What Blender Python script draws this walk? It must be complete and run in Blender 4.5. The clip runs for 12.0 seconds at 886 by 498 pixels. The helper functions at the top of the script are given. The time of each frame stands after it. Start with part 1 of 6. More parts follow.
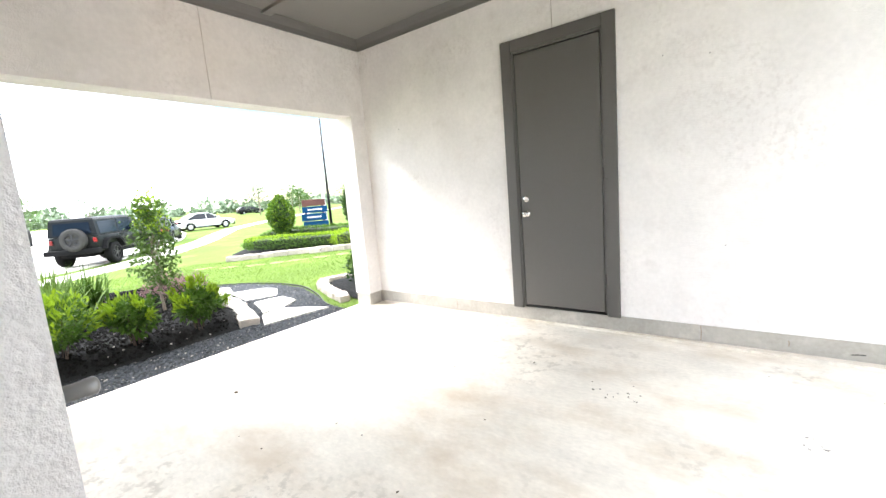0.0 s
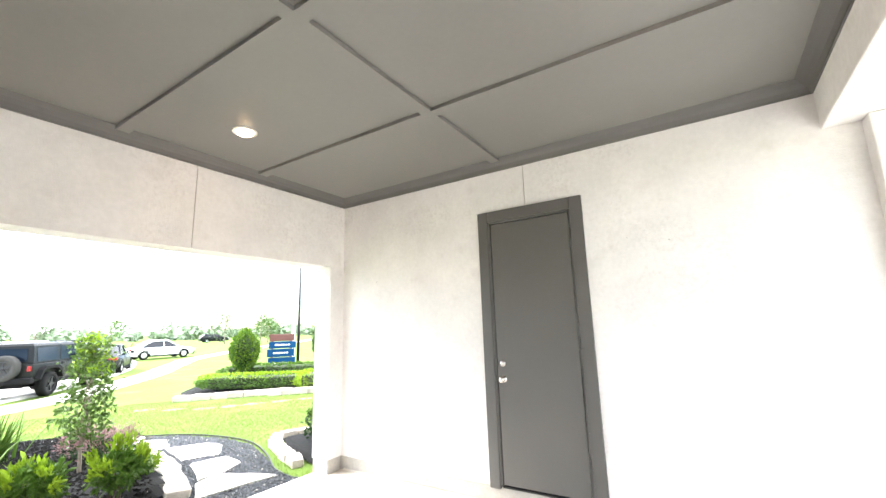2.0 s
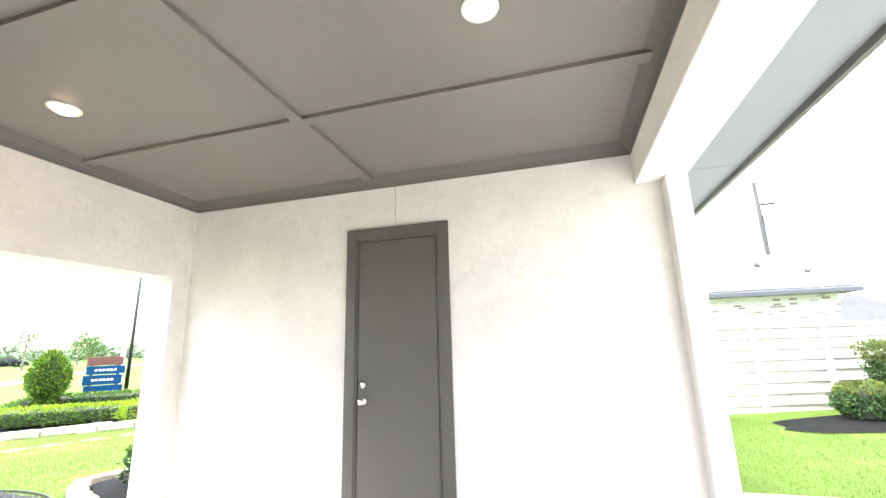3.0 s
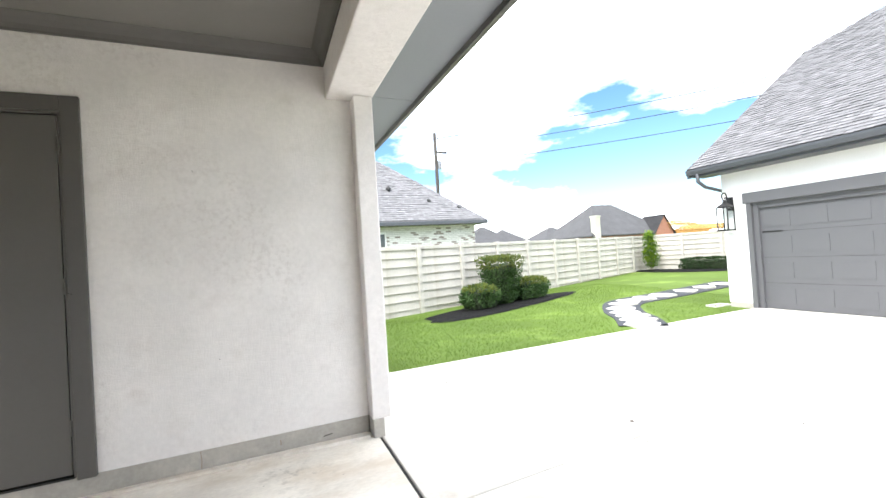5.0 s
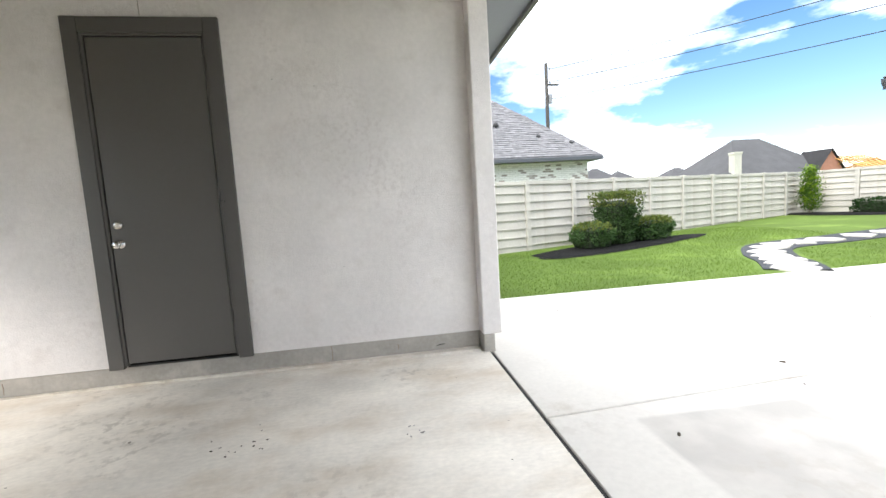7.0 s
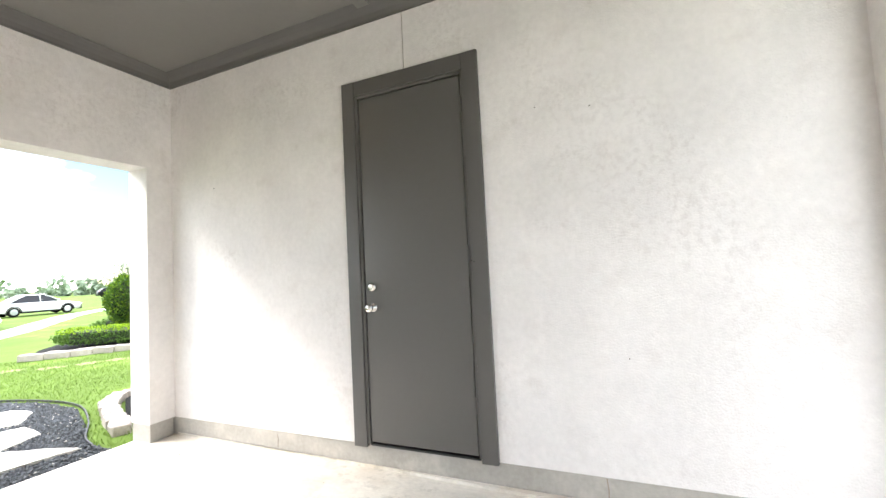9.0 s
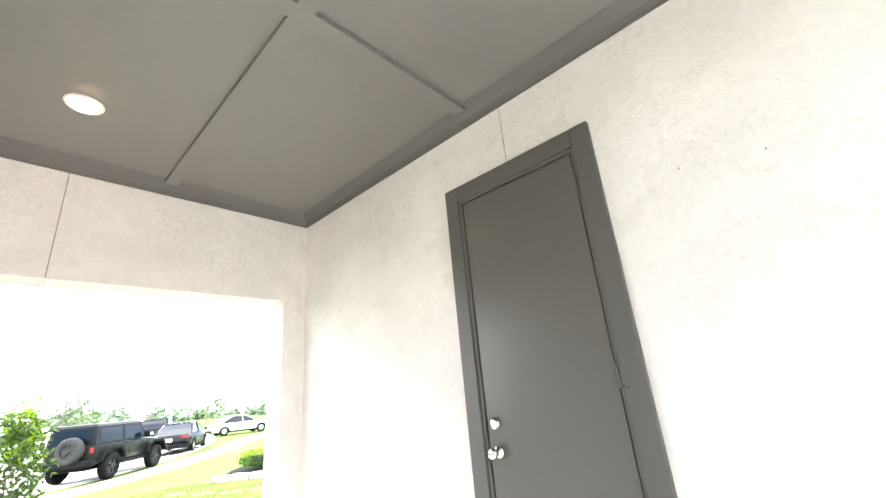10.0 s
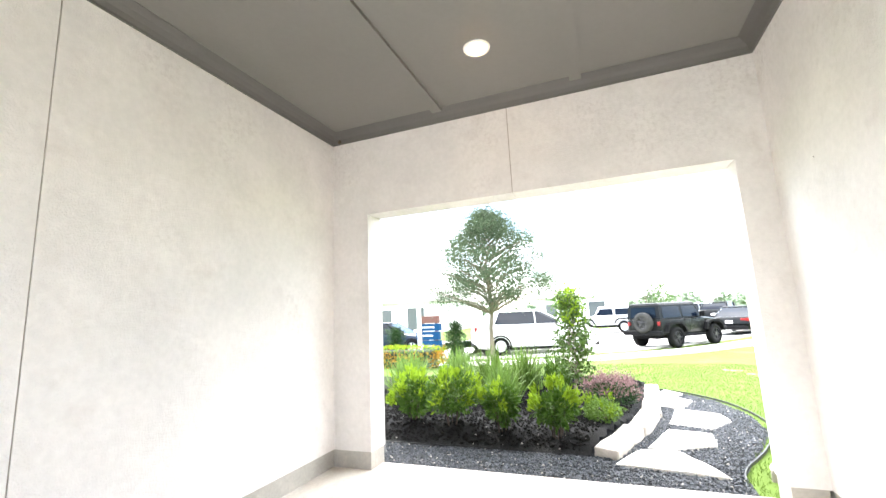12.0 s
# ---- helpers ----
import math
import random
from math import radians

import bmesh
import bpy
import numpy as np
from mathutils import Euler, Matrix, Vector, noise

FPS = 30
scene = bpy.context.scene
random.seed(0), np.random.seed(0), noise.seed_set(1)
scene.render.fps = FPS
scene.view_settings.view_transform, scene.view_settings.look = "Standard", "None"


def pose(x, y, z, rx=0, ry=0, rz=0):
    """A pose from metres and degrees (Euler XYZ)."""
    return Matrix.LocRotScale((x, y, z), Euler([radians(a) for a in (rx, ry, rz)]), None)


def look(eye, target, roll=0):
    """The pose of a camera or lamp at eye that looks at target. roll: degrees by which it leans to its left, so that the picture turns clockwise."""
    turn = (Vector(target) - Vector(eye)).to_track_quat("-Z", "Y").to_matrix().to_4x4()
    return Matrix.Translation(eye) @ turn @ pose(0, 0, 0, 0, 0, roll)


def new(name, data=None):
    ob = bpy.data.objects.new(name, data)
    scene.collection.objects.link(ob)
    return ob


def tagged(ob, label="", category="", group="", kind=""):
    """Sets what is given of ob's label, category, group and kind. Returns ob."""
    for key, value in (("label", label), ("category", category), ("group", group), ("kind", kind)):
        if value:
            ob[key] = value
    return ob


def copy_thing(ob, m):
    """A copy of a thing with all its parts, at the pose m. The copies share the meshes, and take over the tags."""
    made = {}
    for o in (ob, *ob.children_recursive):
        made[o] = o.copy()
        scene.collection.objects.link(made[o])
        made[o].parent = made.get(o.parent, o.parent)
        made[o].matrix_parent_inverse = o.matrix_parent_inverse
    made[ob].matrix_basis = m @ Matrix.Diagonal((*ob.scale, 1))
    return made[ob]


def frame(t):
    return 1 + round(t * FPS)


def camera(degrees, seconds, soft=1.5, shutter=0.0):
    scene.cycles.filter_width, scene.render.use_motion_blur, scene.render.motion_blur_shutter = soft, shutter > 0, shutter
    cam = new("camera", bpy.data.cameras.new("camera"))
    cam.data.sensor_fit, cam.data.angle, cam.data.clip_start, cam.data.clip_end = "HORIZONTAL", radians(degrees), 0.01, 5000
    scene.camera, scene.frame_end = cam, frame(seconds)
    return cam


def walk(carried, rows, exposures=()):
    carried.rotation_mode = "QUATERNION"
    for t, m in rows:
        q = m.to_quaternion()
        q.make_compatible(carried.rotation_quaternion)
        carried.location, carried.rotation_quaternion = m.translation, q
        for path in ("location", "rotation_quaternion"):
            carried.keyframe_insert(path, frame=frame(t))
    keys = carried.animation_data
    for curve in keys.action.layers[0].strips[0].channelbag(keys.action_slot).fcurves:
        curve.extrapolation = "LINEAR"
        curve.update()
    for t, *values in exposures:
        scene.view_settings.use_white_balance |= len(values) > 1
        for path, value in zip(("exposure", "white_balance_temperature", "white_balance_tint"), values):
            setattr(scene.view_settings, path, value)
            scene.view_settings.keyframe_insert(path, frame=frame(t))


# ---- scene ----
cam = camera(94.1, 12.0)
PATH = [
    (0, (0.063, -0.121, 1.35), (-1.126, 1.463, 1.07), -4.6),
    (0.5, (0.033, -0.072, 1.411), (-1.185, 1.508, 1.268), -3.7),
    (1, (0.018, -0.059, 1.494), (-1.208, 1.521, 1.539), -3.1),
    (1.5, (0.012, -0.039, 1.537), (-1.167, 1.56, 1.766), -2.3),
    (2, (0.027, -0.049, 1.564), (-1.03, 1.609, 1.929), -1.8),
    (2.5, (0.048, -0.031, 1.582), (-0.787, 1.734, 2.014), -1.6),
    (3, (0.107, 0.002, 1.55), (-0.41, 1.883, 1.995), -1.7),
    (3.5, (0.143, 0.029, 1.504), (0.039, 1.989, 1.89), -2.4),
    (3.7, (0.175, 0.045, 1.488), (0.226, 2.004, 1.836), -2.4),
    (5.3, (0.291, 0.09, 1.412), (1.159, 1.892, 1.383), -3.9),
    (5.5, (0.299, 0.104, 1.396), (1.194, 1.891, 1.331), -4.0),
    (6, (0.324, 0.117, 1.341), (1.219, 1.899, 1.192), -4.2),
    (6.5, (0.305, 0.153, 1.266), (1.034, 2.004, 1.058), -4.1),
    (7, (0.238, 0.21, 1.199), (0.529, 2.179, 0.998), -3.4),
    (7.5, (0.127, 0.44, 1.177), (-0.107, 2.421, 1.02), -2.9),
    (7.7, (0.097, 0.547, 1.174), (-0.302, 2.501, 1.028), -2.9),
    (9.3, (-0.102, 1.301, 1.312), (-0.991, 3.071, 1.587), -3.2),
    (9.5, (-0.12, 1.416, 1.321), (-1.103, 3.11, 1.726), -3.5),
    (10, (-0.174, 1.628, 1.388), (-1.445, 3.027, 2.042), -5.3),
    (10.5, (-0.234, 1.826, 1.403), (-1.792, 2.821, 2.167), -5.3),
    (11, (-0.228, 2.033, 1.379), (-2.043, 2.473, 2.094), -4.2),
    (11.2, (-0.236, 2.13, 1.373), (-2.113, 2.324, 2.035), -3.7),
    (11.5, (-0.252, 2.213, 1.363), (-2.167, 2.04, 1.914), -3.5),
    (12, (-0.375, 2.37, 1.299), (-2.22, 1.668, 1.619), -2.7),
]
EXPOSURES = [(0.0, 1.87), (1.0, 1.98), (1.6, 2.3), (3.7, 2.2), (5.3, 0.92), (6.3, 0.72), (7.0, 0.82), (7.7, 1.14), (9.3, 1.82), (10.3, 2.45), (11.4, 2.56), (12.0, 2.2)]
walk(cam, [(t, look(e, g, r)) for t, e, g, r in PATH], EXPOSURES)

# ---- sky, sun ----
SUN_AZ, SUN_EL = 240.0, 40.0
world = bpy.data.worlds.new("sky")
scene.world = world
world.use_nodes = True
wn, wl = world.node_tree.nodes, world.node_tree.links
wn.clear()
w_out = wn.new("ShaderNodeOutputWorld")
w_bg = wn.new("ShaderNodeBackground")
w_sky = wn.new("ShaderNodeTexSky")
w_sky.sky_type = "NISHITA"
w_sky.sun_disc = False
w_sky.sun_elevation = radians(SUN_EL)
w_sky.sun_rotation = radians(SUN_AZ)
w_sky.air_density, w_sky.dust_density, w_sky.ozone_density = 1.0, 0.6, 2.0
w_tc = wn.new("ShaderNodeTexCoord")
w_map = wn.new("ShaderNodeMapping")
w_map.inputs["Scale"].default_value = (1.0, 1.0, 2.6)
w_map.inputs["Location"].default_value = (0.2, 2.3, 0.76)
w_noise = wn.new("ShaderNodeTexNoise")
w_noise.inputs["Scale"].default_value = 2.1
w_noise.inputs["Detail"].default_value = 7.0
w_noise.inputs["Roughness"].default_value = 0.58
w_ramp = wn.new("ShaderNodeValToRGB")
w_ramp.color_ramp.elements[0].position, w_ramp.color_ramp.elements[1].position = 0.42, 0.63
w_mix = wn.new("ShaderNodeMix")
w_mix.data_type = "RGBA"
w_mix.inputs["B"].default_value = (21.6, 22.2, 23.2, 1)
wl.new(w_tc.outputs["Generated"], w_map.inputs["Vector"])
wl.new(w_map.outputs["Vector"], w_noise.inputs["Vector"])
# cloud cover by height above the horizon: a clearer belt low down, closed cloud higher up
w_sep = wn.new("ShaderNodeSeparateXYZ")
wl.new(w_tc.outputs["Generated"], w_sep.inputs[0])
w_belt = wn.new("ShaderNodeValToRGB")
w_belt.color_ramp.interpolation = "B_SPLINE"
for w_i, (w_p, w_v) in enumerate(((0.0, 0.52), (0.07, 0.50), (0.14, 0.43), (0.30, 0.43), (0.40, 0.60), (1.0, 0.56))):
    w_e = w_belt.color_ramp.elements[w_i] if w_i < 2 else w_belt.color_ramp.elements.new(w_p)
    w_e.position, w_e.color = w_p, (w_v, w_v, w_v, 1)
wl.new(w_sep.outputs["Z"], w_belt.inputs["Fac"])
w_sum = wn.new("ShaderNodeMath")
w_sum.operation = "ADD"
w_off = wn.new("ShaderNodeMath")
w_off.operation = "SUBTRACT"
w_off.inputs[1].default_value = 0.5
wl.new(w_belt.outputs["Color"], w_off.inputs[0])
wl.new(w_noise.outputs["Fac"], w_sum.inputs[0])
wl.new(w_off.outputs[0], w_sum.inputs[1])
wl.new(w_sum.outputs[0], w_ramp.inputs["Fac"])
wl.new(w_ramp.outputs["Color"], w_mix.inputs["Factor"])
w_hsv = wn.new("ShaderNodeHueSaturation")
w_hsv.inputs["Saturation"].default_value = 1.2
wl.new(w_sky.outputs["Color"], w_hsv.inputs["Color"])
wl.new(w_hsv.outputs["Color"], w_mix.inputs["A"])
wl.new(w_mix.outputs["Result"], w_bg.inputs["Color"])
w_bg.inputs["Strength"].default_value = 0.12
wl.new(w_bg.outputs["Background"], w_out.inputs["Surface"])

sun = new("sun", bpy.data.lights.new("sun", "SUN"))
sun.data.energy, sun.data.angle, sun.data.color = 1.7, radians(14), (1.0, 0.96, 0.9)
_a = radians(SUN_AZ)
sun.matrix_world = look((12 * math.sin(_a), 12 * math.cos(_a), 12 * math.tan(radians(SUN_EL))), (0, 0, 0))

# ---- materials ----
def surface(name, base, rough=0.6, metal=0.0, vary=0.12, big=1.2, fine=40.0, bump=0.15, relief=250.0, random_tint=0.0,
            alt=None, alt_at=(0.5, 0.62), alt_scale=3.0, stretch=(1, 1, 1), spec=0.5, coat=0.0, thin=0.0):
    """A procedural surface: base colour with a broad and a fine variation, fine relief, an optional second colour in stains."""
    m = bpy.data.materials.new(name)
    m.use_nodes = True
    n, l = m.node_tree.nodes, m.node_tree.links
    bsdf = n["Principled BSDF"]
    bsdf.inputs["Roughness"].default_value = rough
    bsdf.inputs["Metallic"].default_value = metal
    bsdf.inputs["Specular IOR Level"].default_value = spec
    bsdf.inputs["Coat Weight"].default_value = coat
    tc = n.new("ShaderNodeTexCoord")
    mp = n.new("ShaderNodeMapping")
    mp.inputs["Scale"].default_value = stretch
    l.new(tc.outputs["Object"], mp.inputs["Vector"])

    def tex(scale, detail=4.0, roughness=0.55):
        t = n.new("ShaderNodeTexNoise")
        t.inputs["Scale"].default_value, t.inputs["Detail"].default_value = scale, detail
        t.inputs["Roughness"].default_value = roughness
        l.new(mp.outputs["Vector"], t.inputs["Vector"])
        return t.outputs["Fac"]

    def math_node(op, a, b):
        k = n.new("ShaderNodeMath")
        k.operation = op
        for i, v in enumerate((a, b)):
            if isinstance(v, (int, float)):
                k.inputs[i].default_value = v
            else:
                l.new(v, k.inputs[i])
        return k.outputs[0]

    both = math_node("ADD", math_node("MULTIPLY", tex(big), 0.62), math_node("MULTIPLY", tex(fine, 5.0), 0.38))
    mix = n.new("ShaderNodeMix")
    mix.data_type = "RGBA"
    ramp = n.new("ShaderNodeMapRange")
    ramp.inputs["From Min"].default_value, ramp.inputs["From Max"].default_value = 0.3, 0.7
    l.new(both, ramp.inputs["Value"])
    l.new(ramp.outputs["Result"], mix.inputs["Factor"])
    mix.inputs["A"].default_value = (*[c * (1 - vary) for c in base], 1)
    mix.inputs["B"].default_value = (*[min(1, c * (1 + vary)) for c in base], 1)
    colour = mix.outputs["Result"]
    if alt:
        st = n.new("ShaderNodeMapRange")
        st.interpolation_type = "SMOOTHSTEP"
        st.inputs["From Min"].default_value, st.inputs["From Max"].default_value = alt_at
        l.new(tex(alt_scale, 7.0, 0.62), st.inputs["Value"])
        mx = n.new("ShaderNodeMix")
        mx.data_type = "RGBA"
        l.new(st.outputs["Result"], mx.inputs["Factor"])
        l.new(colour, mx.inputs["A"])
        mx.inputs["B"].default_value = (*alt, 1)
        colour = mx.outputs["Result"]
    if random_tint:
        info = n.new("ShaderNodeObjectInfo")
        geo = n.new("ShaderNodeNewGeometry")
        hsv = n.new("ShaderNodeHueSaturation")
        total = math_node("MULTIPLY", math_node("ADD", info.outputs["Random"], geo.outputs["Random Per Island"]), 0.5)
        l.new(math_node("ADD", math_node("MULTIPLY", total, 2 * random_tint), 1 - random_tint), hsv.inputs["Value"])
        l.new(colour, hsv.inputs["Color"])
        colour = hsv.outputs["Color"]
    l.new(colour, bsdf.inputs["Base Color"])
    rr = n.new("ShaderNodeMapRange")
    rr.inputs["To Min"].default_value, rr.inputs["To Max"].default_value = max(0.02, rough - 0.08), min(1, rough + 0.08)
    l.new(both, rr.inputs["Value"])
    l.new(rr.outputs["Result"], bsdf.inputs["Roughness"])
    if bump:
        b = n.new("ShaderNodeBump")
        b.inputs["Strength"].default_value = bump
        b.inputs["Distance"].default_value = 0.6 / relief
        l.new(tex(relief, 3.0, 0.6), b.inputs["Height"])
        l.new(b.outputs["Normal"], bsdf.inputs["Normal"])
    if thin:
        tr = n.new("ShaderNodeBsdfTranslucent")
        l.new(colour, tr.inputs["Color"])
        ms = n.new("ShaderNodeMixShader")
        ms.inputs["Fac"].default_value = thin
        l.new(bsdf.outputs["BSDF"], ms.inputs[1])
        l.new(tr.outputs["BSDF"], ms.inputs[2])
        l.new(ms.outputs["Shader"], n["Material Output"].inputs["Surface"])
    return m


def glowing(name, colour, strength):
    m = bpy.data.materials.new(name)
    m.use_nodes = True
    bsdf = m.node_tree.nodes["Principled BSDF"]
    bsdf.inputs["Base Color"].default_value = (0.8, 0.8, 0.78, 1)
    bsdf.inputs["Emission Color"].default_value = (*colour, 1)
    bsdf.inputs["Emission Strength"].default_value = strength
    return m


def glass(name, tint=(0.8, 0.85, 0.85), rough=0.02):
    m = bpy.data.materials.new(name)
    m.use_nodes = True
    bsdf = m.node_tree.nodes["Principled BSDF"]
    bsdf.inputs["Base Color"].default_value = (*tint, 1)
    bsdf.inputs["Roughness"].default_value = rough
    bsdf.inputs["Transmission Weight"].default_value = 1.0
    bsdf.inputs["IOR"].default_value = 1.1
    return m


M_STUCCO = surface("stucco", (0.765, 0.73, 0.708), 0.9, vary=0.10, big=2.2, fine=26, bump=0.62, relief=95, alt=(0.65, 0.605, 0.575),
                   alt_at=(0.5, 0.9), alt_scale=4.5, spec=0.2)
M_STUCCO_WHITE = surface("white_stucco", (0.8, 0.8, 0.79), 0.9, vary=0.05, bump=0.4, relief=120, spec=0.2)


def mottled(m, colour, amount=0.8, broad=0.8, blotch=26.0, at=(0.5, 0.62)):
    """Adds weathering to a material: small blotches gathered in broad uneven areas."""
    n, l = m.node_tree.nodes, m.node_tree.links
    bsdf = n["Principled BSDF"]
    src = bsdf.inputs["Base Color"].links[0].from_socket
    tc = n.new("ShaderNodeTexCoord")
    value = None
    for scale, detail, lo, hi in ((broad, 3.0, 0.47, 0.66), (blotch, 6.0, at[0], at[1])):
        nz = n.new("ShaderNodeTexNoise")
        nz.inputs["Scale"].default_value, nz.inputs["Detail"].default_value, nz.inputs["Roughness"].default_value = scale, detail, 0.62
        l.new(tc.outputs["Object"], nz.inputs["Vector"])
        r = n.new("ShaderNodeMapRange")
        r.interpolation_type = "SMOOTHSTEP"
        r.inputs["From Min"].default_value, r.inputs["From Max"].default_value = lo, hi
        r.inputs["To Max"].default_value = 1.0 if value is None else amount
        l.new(nz.outputs["Fac"], r.inputs["Value"])
        if value is None:
            value = r.outputs["Result"]
        else:
            k = n.new("ShaderNodeMath")
            k.operation = "MULTIPLY"
            l.new(value, k.inputs[0])
            l.new(r.outputs["Result"], k.inputs[1])
            value = k.outputs[0]
    mx = n.new("ShaderNodeMix")
    mx.data_type = "RGBA"
    l.new(value, mx.inputs["Factor"])
    l.new(src, mx.inputs["A"])
    mx.inputs["B"].default_value = (*colour, 1)
    l.new(mx.outputs["Result"], bsdf.inputs["Base Color"])
    return m


mottled(M_STUCCO, (0.565, 0.515, 0.49), 0.45, 0.85, 32.0, (0.45, 0.68))
M_FLOOR = surface("carport_concrete", (0.73, 0.685, 0.61), 0.7, vary=0.2, big=1.6, fine=26, bump=0.12, relief=180, alt=(0.52, 0.43, 0.325),
                  alt_at=(0.42, 0.80), alt_scale=1.1, stretch=(1.0, 1.7, 1), spec=0.35)
mottled(M_FLOOR, (0.36, 0.32, 0.27), 0.55, 0.9, 14.0)


def with_patch(m, lo, hi, colour):
    """Adds one old damp stain to a material: an uneven patch between two corners in plan."""
    n, l = m.node_tree.nodes, m.node_tree.links
    bsdf = n["Principled BSDF"]
    src = bsdf.inputs["Base Color"].links[0].from_socket
    tc = n.new("ShaderNodeTexCoord")
    nz = n.new("ShaderNodeTexNoise")
    nz.inputs["Scale"].default_value, nz.inputs["Detail"].default_value = 3.0, 6.0
    l.new(tc.outputs["Object"], nz.inputs["Vector"])
    sp = n.new("ShaderNodeSeparateXYZ")
    l.new(tc.outputs["Object"], sp.inputs[0])
    value = nz.outputs["Fac"]
    for axis, a, b in (("X", lo[0], hi[0]), ("Y", lo[1], hi[1])):
        for e0, e1 in ((a, a + 0.05), (b, b - 0.5)) if axis == "X" else ((a, a + 0.6), (b, b - 0.04)):
            r = n.new("ShaderNodeMapRange")
            r.inputs["From Min"].default_value, r.inputs["From Max"].default_value = e0, e1
            l.new(sp.outputs[axis], r.inputs["Value"])
            k = n.new("ShaderNodeMath")
            k.operation = "MULTIPLY"
            l.new(value, k.inputs[0])
            l.new(r.outputs["Result"], k.inputs[1])
            value = k.outputs[0]
    r = n.new("ShaderNodeMapRange")
    r.inputs["From Min"].default_value, r.inputs["From Max"].default_value = 0.16, 0.62
    l.new(value, r.inputs["Value"])
    mx = n.new("ShaderNodeMix")
    mx.data_type = "RGBA"
    l.new(r.outputs["Result"], mx.inputs["Factor"])
    l.new(src, mx.inputs["A"])
    mx.inputs["B"].default_value = (*colour, 1)
    l.new(mx.outputs["Result"], bsdf.inputs["Base Color"])
    return m


M_DRIVE = surface("driveway_concrete", (0.60, 0.57, 0.52), 0.8, vary=0.1, big=0.8, fine=30, bump=0.15, relief=160, alt=(0.46, 0.41, 0.35),
                  alt_at=(0.58, 0.74), alt_scale=1.3, spec=0.3)
with_patch(M_DRIVE, (1.5, 0.5), (3.0, 2.21), (0.43, 0.405, 0.37))
mottled(M_DRIVE, (0.40, 0.36, 0.31), 0.5, 0.5, 9.0)
M_CURB = surface("curb_concrete", (0.40, 0.375, 0.335), 0.85, vary=0.2, big=3, fine=35, bump=0.4, relief=120, alt=(0.50, 0.47, 0.42),
                 alt_at=(0.5, 0.75), alt_scale=6)
M_PAINT = surface("bronze_grey_paint", (0.095, 0.09, 0.084), 0.42, vary=0.06, big=1.5, fine=30, bump=0.05, relief=300)
M_CEIL = surface("ceiling_paint", (0.172, 0.163, 0.151), 0.5, vary=0.07, big=0.9, fine=25, bump=0.05, relief=220)
M_DOOR = surface("door_paint", (0.102, 0.097, 0.09), 0.31, vary=0.05, big=1.5, fine=30, bump=0)
# ceiling paint made darker: the shade along the walls is in this colour
M_BORDER_SHADE = surface("border_shade_paint", (0.108, 0.102, 0.095), 0.6, vary=0.08, big=0.9, fine=25, bump=0.05, relief=220)
M_GAP = surface("dark_gap", (0.015, 0.014, 0.013), 0.9, vary=0.1)
M_JOINT = surface("joint_filler", (0.30, 0.23, 0.18), 0.9, vary=0.15)
M_CHROME = surface("satin_nickel", (0.75, 0.73, 0.70), 0.18, metal=1.0, vary=0.05, bump=0.0)
M_SOFFIT = surface("soffit_paint", (0.22, 0.23, 0.25), 0.6, vary=0.05)
M_LAMP = glowing("lamp_lens", (1.0, 0.62, 0.30), 9.0)
M_TRIMWHITE = surface("lamp_trim", (0.75, 0.72, 0.66), 0.4, vary=0.03, bump=0)
M_GRASS_SOIL = surface("lawn", (0.095, 0.146, 0.03), 0.95, vary=0.22, big=0.5, fine=60, bump=0.4, relief=90, alt=(0.155, 0.225, 0.05),
                       alt_at=(0.5, 0.7), alt_scale=0.7, spec=0.1)
M_BLADE = surface("grass_blade", (0.135, 0.206, 0.04), 0.7, vary=0.25, big=0.7, bump=0, random_tint=0.3, spec=0.08, thin=0.3)
M_MULCH = surface("black_mulch", (0.007, 0.0068, 0.0066), 0.95, vary=0.5, big=6, fine=70, bump=1.0, relief=60, spec=0.15)
M_CHIP = surface("mulch_chip", (0.009, 0.0085, 0.008), 0.95, vary=0.3, bump=0.2, random_tint=0.6, spec=0.06)
M_GRAVEL_BED = surface("gravel_bed", (0.055, 0.059, 0.066), 0.9, vary=0.5, big=20, fine=80, bump=1.0, relief=55, spec=0.2)
M_GRAVEL = surface("slate_gravel", (0.055, 0.062, 0.072), 0.65, vary=0.2, bump=0.3, random_tint=0.9)
M_CHIP_PALE = surface("pale_chip", (0.35, 0.33, 0.30), 0.8, vary=0.3, random_tint=0.4)
M_FLAG = surface("flagstone", (0.60, 0.57, 0.52), 0.85, vary=0.15, big=3, fine=30, bump=0.5, relief=70, random_tint=0.1)
M_BLOCK = surface("limestone_block", (0.49, 0.445, 0.39), 0.9, vary=0.2, big=5, fine=40, bump=0.6, relief=60, random_tint=0.2)
M_BLOCK_BROWN = surface("brown_limestone", (0.34, 0.30, 0.265), 0.9, vary=0.25, big=5, fine=40, bump=0.6, relief=60, random_tint=0.25)
M_EDGE = surface("steel_edging", (0.03, 0.03, 0.03), 0.6)
M_ROAD = surface("street_concrete", (0.47, 0.45, 0.42), 0.85, vary=0.12, big=0.3, fine=8, bump=0.1)
M_WALK = surface("pavement_concrete", (0.62, 0.59, 0.54), 0.85, vary=0.1, big=0.6, fine=15, bump=0.1)
M_SHINGLE = surface("asphalt_shingle", (0.166, 0.163, 0.168), 0.9, vary=0.3, big=5, fine=40, bump=0.4, relief=90, random_tint=0.38)
M_GUTTER = surface("slate_grey_metal", (0.07, 0.075, 0.085), 0.4, vary=0.06, bump=0.03)
